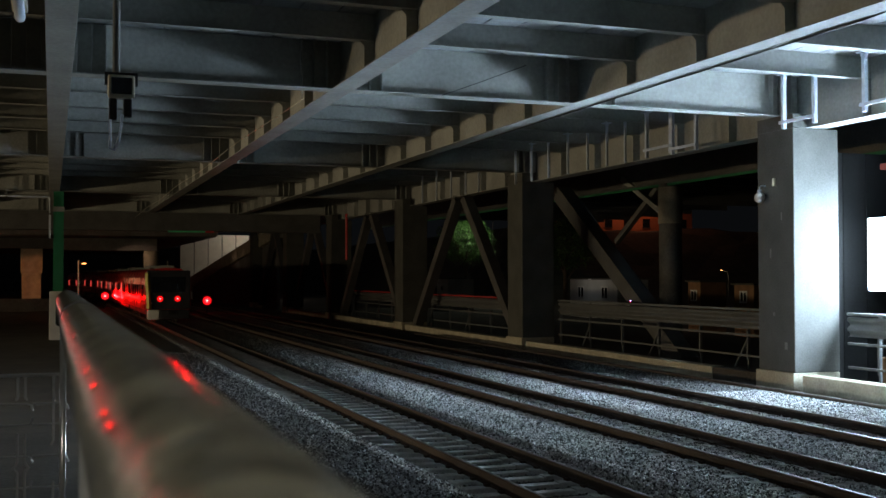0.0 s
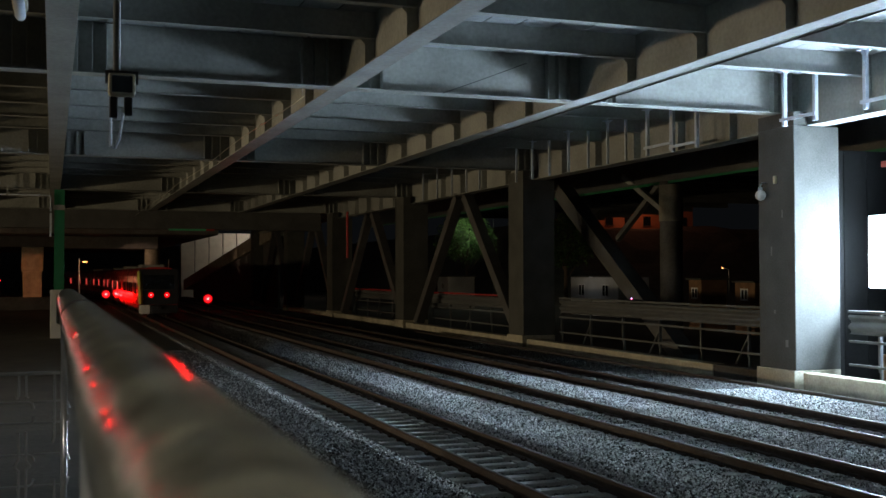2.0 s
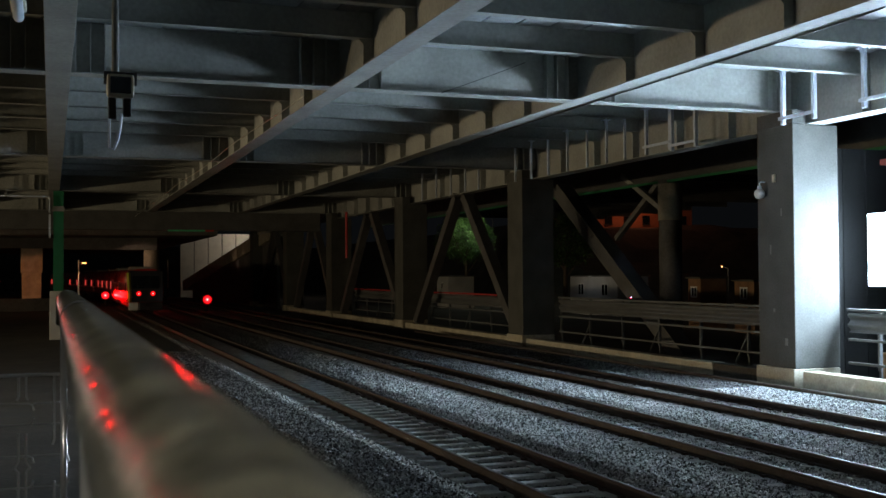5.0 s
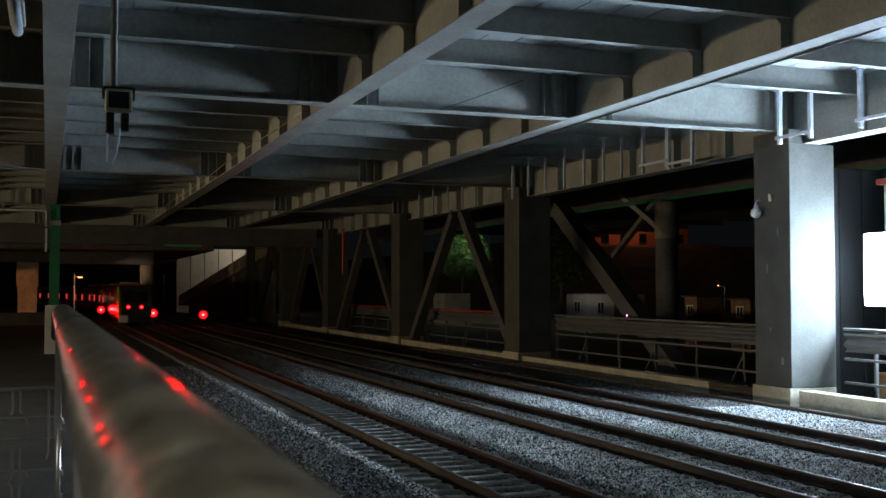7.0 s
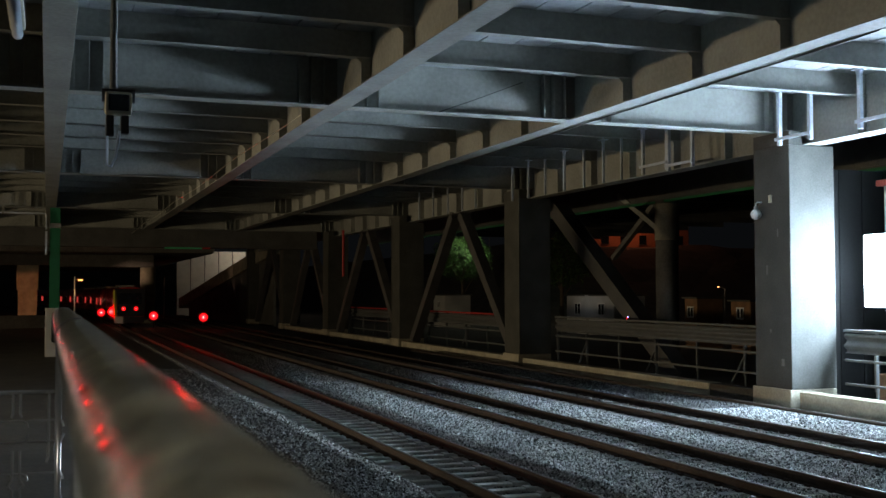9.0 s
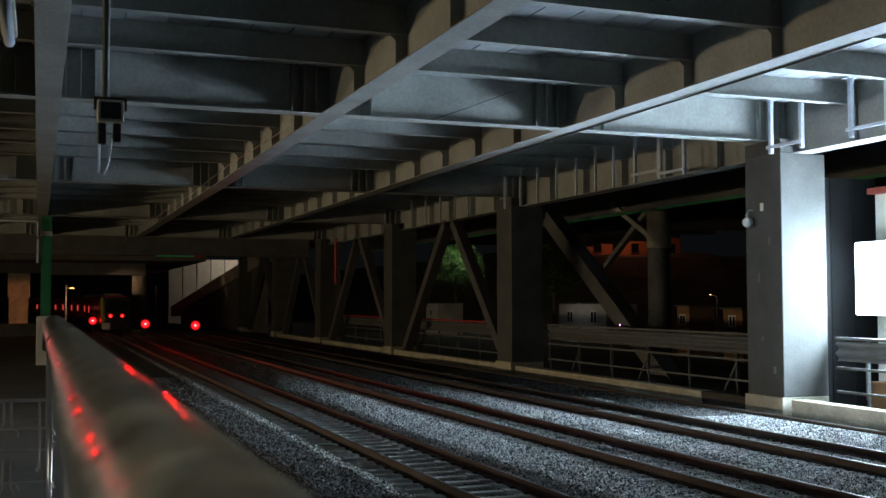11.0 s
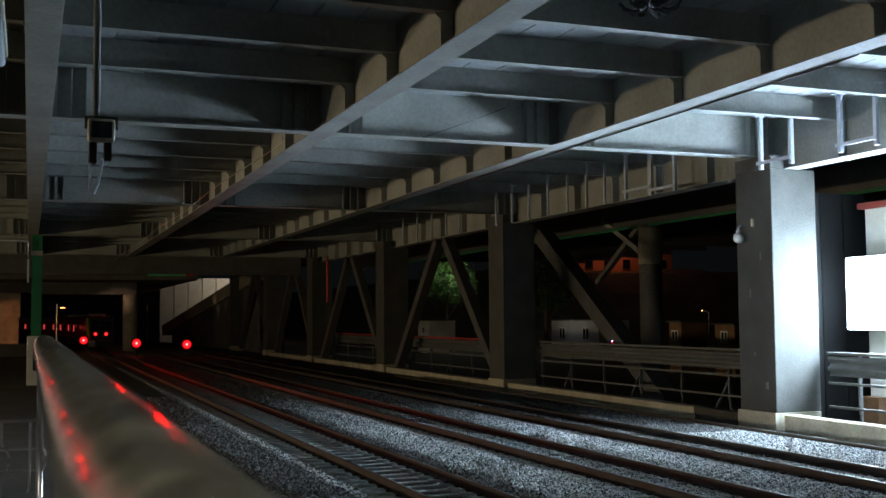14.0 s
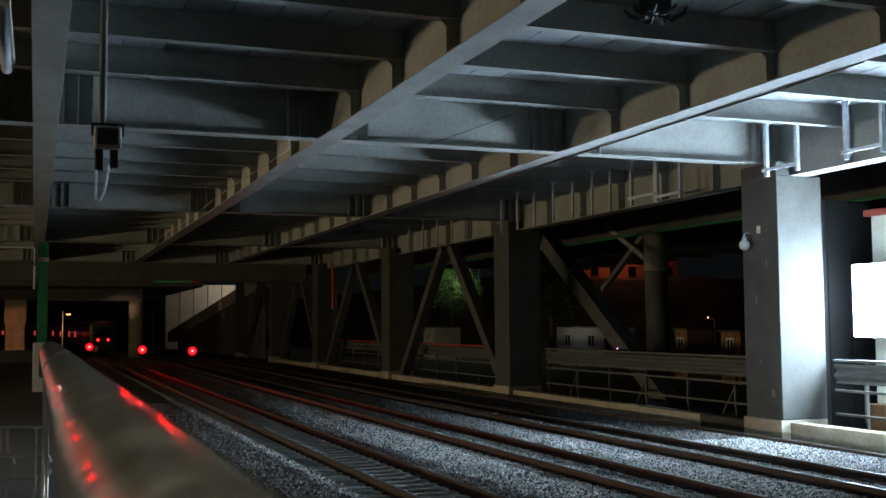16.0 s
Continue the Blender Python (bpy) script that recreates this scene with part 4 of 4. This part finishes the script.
def building(x0, x1, y, z1):
    b = thing("apartment_building", "terracotta apartment block with dark windows lit by street light", "building")
    part("wall", bbox(x0, x1, y, y + 12, -0.6, z1), ORANGE, b)
    part("roof", bbox(x0 - 0.5, x1 + 0.5, y - 0.5, y + 12.5, z1 + 0.002, z1 + 0.5, bevel=0.05), CONCRETE, b)
    z, first = 2.0, None
    while z < z1 - 1.5:
        x = x0 + 1.2
        while x < x1 - 1.6:
            w = part("window", bbox(x, x + 1.3, y - 0.06, y + 0.05, z, z + 1.4), GLASS, b)
            part("sill", bbox(x - 0.1, x + 1.4, y - 0.18, y - 0.061, z - 0.12, z - 0.002), CONCRETE, w)
            x += 3.4
        z += 3.0
    lamp("street_light", "POINT", ((x0 + x1) / 2, y - 4, z1 - 2), 500, (1.0, 0.34, 0.17), 0.3)


building(74, 98, 150, 18.7)


def cabin(x0, x1, y0, y1, z1, material, label, kind_name):
    c = thing(kind_name, label, "cabin")
    part("body", bbox(x0, x1, y0, y1, -0.6, z1, bevel=0.03), material, c)
    part("roof", bbox(x0 - 0.15, x1 + 0.15, y0 - 0.15, y1 + 0.15, z1 + 0.002, z1 + 0.12, bevel=0.02), CONCRETE, c)
    n = 2 if y1 - y0 > 4 else 1
    wide, low = (0.5, 1.4) if n == 2 else (0.28, 1.75)
    for k in range(n):
        y = y0 + (y1 - y0) * (k + 0.5) / n
        w = part("window", bbox(x0 - 0.03, x0 + 0.05, y - wide, y + wide, low, 2.3), GLASS, c)
        fr = bbox(x0 - 0.06, x0 - 0.031, y - wide - 0.1, y + wide + 0.1, 2.3, 2.4)
        box(fr, x0 - 0.06, x0 - 0.031, y - wide - 0.1, y + wide + 0.1, low - 0.1, low)
        for ys in (-wide - 0.1, -0.05, wide):
            box(fr, x0 - 0.055, x0 - 0.032, y + ys, y + ys + 0.1, low + 0.001, 2.299)
        part("frame", fr, WHITE, w)


cabin(45, 48, 80.2, 89.0, 3.0, CABIN, "white site cabin with two small windows beyond the fence", "site_cabin")
cabin(40, 42, 60.3, 61.75, 2.9, TIMBER, "brown timber hut with one window beyond the fence", "timber_hut")
cabin(40, 42, 54.6, 56.6, 2.75, TIMBER, "brown timber hut beside another hut", "timber_hut")
cabin(40, 43, 108, 111.5, 3.0, CABIN, "small white kiosk beyond the tracks", "kiosk")


def street_lamp(x, y, z, glowing, watts, colour, off=0.3):
    s = thing("street_lamp", "thin street lamp with a small bright head", "street lamp", "street lamps")
    part("pole", brod((x, y, -0.6), (x, y, z), 0.05, 10, r2=0.035), DARK_STEEL, s)
    part("arm", brod((x, y, z), (x - 0.5, y, z + 0.12), 0.03, 8), DARK_STEEL, s)
    part("head", bbox(x - 0.58, x - 0.50, y - 0.05, y + 0.05, z + 0.08, z + 0.14, bevel=0.015), glowing, s)
    lamp("street_light", "POINT", (x - 0.6, y - off, z - 0.1), watts, colour, 0.1)


# no lamp stands here: added to brighten the white cabin
el = thing("eaves_lamp", "unseen lamp added under the eaves to brighten the white cabin", "lamp")
part("lens", bbox(44.6, 44.84, 84.5, 84.7, 2.98, 3.06, bevel=0.01), GLOBE, el)
lamp("cabin_fill_light", "POINT", (42.8, 84.6, 3.6), 16, (0.9, 0.95, 1.0), 0.1)
street_lamp(45.3, 64.8, 3.6, ORANGE_GLOW, 5, (1.0, 0.75, 0.5))
street_lamp(46.5, 111, 9.6, WHITE_GLOW, 420, (0.85, 1.0, 0.8), -2.5)
bb = thing("beacon", "tiny blue and red warning beacon on the fence", "beacon")
part("base", bbox(23.58, 23.68, 40.9, 41.0, 2.171, 2.2), BLACK, bb)
part("lens", sphere(bmesh.new(), (23.63, 40.95, 2.27), 0.024, 12, 8), BLUE_GLOW, bb, smooth=True)
part("lens", sphere(bmesh.new(), (23.61, 40.95, 2.215), 0.018, 12, 8), RED_LAMP, bb, smooth=True)


def back_row():
    g = thing("back_girder", "dark steel girder of a second deck behind the pillars", "girder")
    part("web", bbox(31.9, 32.1, 20, 110, 8.5, 10.0), DARK_STEEL, g)
    part("bottom_flange", bbox(31.6, 32.4, 20, 110, 8.4, 8.499, bevel=0.01), DARK_STEEL, g)
    part("green_strip", bbox(31.55, 31.6, 20, 110, 8.25, 8.39), GREEN, g)
    c = thing("steel_column", "round grey steel column with crossed braces behind the fence", "column")
    part("shaft", brod((32, 51.1, -0.6), (32, 51.1, 8.395), 0.62, 24), DARK_CONCRETE, c, smooth=True)
    # light on the column's top is put into this paler ring's colour
    part("sleeve", brod((32, 51.1, 6.2), (32, 51.1, 8.2), 0.66, 24), PLINTH, c, smooth=True)
    part("crossed_brace", beam(bmesh.new(), (31.9, 56.1, 9.1), (31.9, 51.4, 6.7), 0.3, 0.3), STEEL, c)
    part("crossed_brace", beam(bmesh.new(), (32.2, 52.0, 8.7), (32.2, 57.4, 5.4), 0.3, 0.3), DARK_CONCRETE, c)
    brace((26, 52.3, 7.8), (26, 40.2, -0.5), 0.8)
    dd = thing("back_deck", "dark underside of a second deck beyond the pillars", "deck")
    part("slab", bbox(27.2, 60, 10, 112, 10.01, 10.5), DARK_STEEL, dd)
    for y in range(14, 112, 6):
        part("rib", bbox(32.2, 60, y - 0.1, y + 0.1, 9.5, 10.008), DARK_STEEL, dd)


back_row()


def tree(x, y, h, r, seed):
    rng = random.Random(seed)
    t = thing("tree", "leafy green tree lit by a street lamp", "tree", "trees beyond the yard")
    bm = brod((x, y, -0.6), (x, y, h * 0.55), 0.28, 10, r2=0.14)
    for k in range(7):
        a = k * 0.9
        rod(bm, (x, y, h * (0.3 + 0.035 * k)), (x + r * 0.7 * math.cos(a), y + r * 0.7 * math.sin(a), h * (0.62 + 0.04 * k)), 0.09, 7, r2=0.03)
    part("trunk", bm, BARK, t)
    verts, faces = [], []
    for k in range(5200):
        a, b = rng.uniform(0, 6.283), math.acos(rng.uniform(-1, 1))
        d = r * rng.uniform(0.35, 1) ** 0.5 * (1 + 0.35 * noise.noise((math.cos(a) * 2, math.sin(a) * 2, b * 2 + seed)))
        c = Vector((x + d * math.sin(b) * math.cos(a), y + d * math.sin(b) * math.sin(a), h * 0.72 + 0.8 * d * math.cos(b)))
        u = Vector((rng.gauss(0, 1), rng.gauss(0, 1), rng.gauss(0, 1))).normalized()
        v = u.orthogonal().normalized()
        s = rng.uniform(0.1, 0.2)
        i = len(verts)
        verts += [c + u * s, c + v * s * 0.5, c - u * s, c - v * s * 0.5]
        faces.append((i, i + 1, i + 2, i + 3))
    data = bpy.data.meshes.new("crown")
    data.from_pydata(verts, [], faces)
    data.materials.append(LEAF)
    ob = new("crown", data)
    ob.parent = t


tree(46, 118, 10.5, 3.6, 3)
tree(46.5, 93, 9.0, 3.2, 8)
hill = sheet("backdrop", list(range(52, 140, 4)) + [180, 260, 450], [110, 116, 122, 126, 130, 134, 138, 142, 146, 170, 260, 500, 900],
             lambda x, y: -0.7 + 11.0 * min(1, max(0, (y - 112) / 28)) * min(1, (x - 52) / 10) + 0.7 * noise.noise((x * 0.3, y * 0.3, 1)), SOIL)
tagged(hill, "dark hillside in the night beyond the yard", "hill", kind="structure")

# ---- pieces of the tracks ----
sl = sleeper_data()
for tr, c in track_pieces:
    for k in range(170):
        again("sleeper", sl, tr, pose(c, 6.31 + 0.62 * k, 0))
    clips(tr, c)
stones("ballast_stones", "loose grey crushed stones lying between the tracks", STONE, ((9.5, 22, 620), (22, 34, 360), (34, 46, 150), (46, 60, 75), (60, 82, 32)), False, 4)
stones("crib_stones", "darker crushed stones in the first track, its west shoulder and past the pillar", DARK_STONE, ((10, 22, 420), (22, 36, 220), (36, 50, 90)), True, 9)


def motions():
    rear = [(0, 77.8), (2, 85.9), (4, 93.6), (6.6, 103.9), (7.6, 107.4), (9.1, 112.6), (11.5, 121.6), (14, 131.2), (16, 138.9)]
    def rear_at(t):
        for (a, ya), (b, yb) in zip(rear, rear[1:]):
            if t <= b:
                return ya + (yb - ya) * (t - a) / (b - a)
        return rear[-1][1]
    for k, car in enumerate(TRAIN):
        rows = []
        for i in range(17):
            y = rear_at(i) + 20.3 * k
            x0, x1 = CENTRES[0] + bend(y + 3.2), CENTRES[0] + bend(y + 16.8)
            yaw = math.degrees(math.atan2(x0 - x1, 13.6))
            rows.append((i, pose(x0 - (x1 - x0) * 3.2 / 13.6, y, 0, 0, 0, yaw)))
        walk(car, rows)


motions()
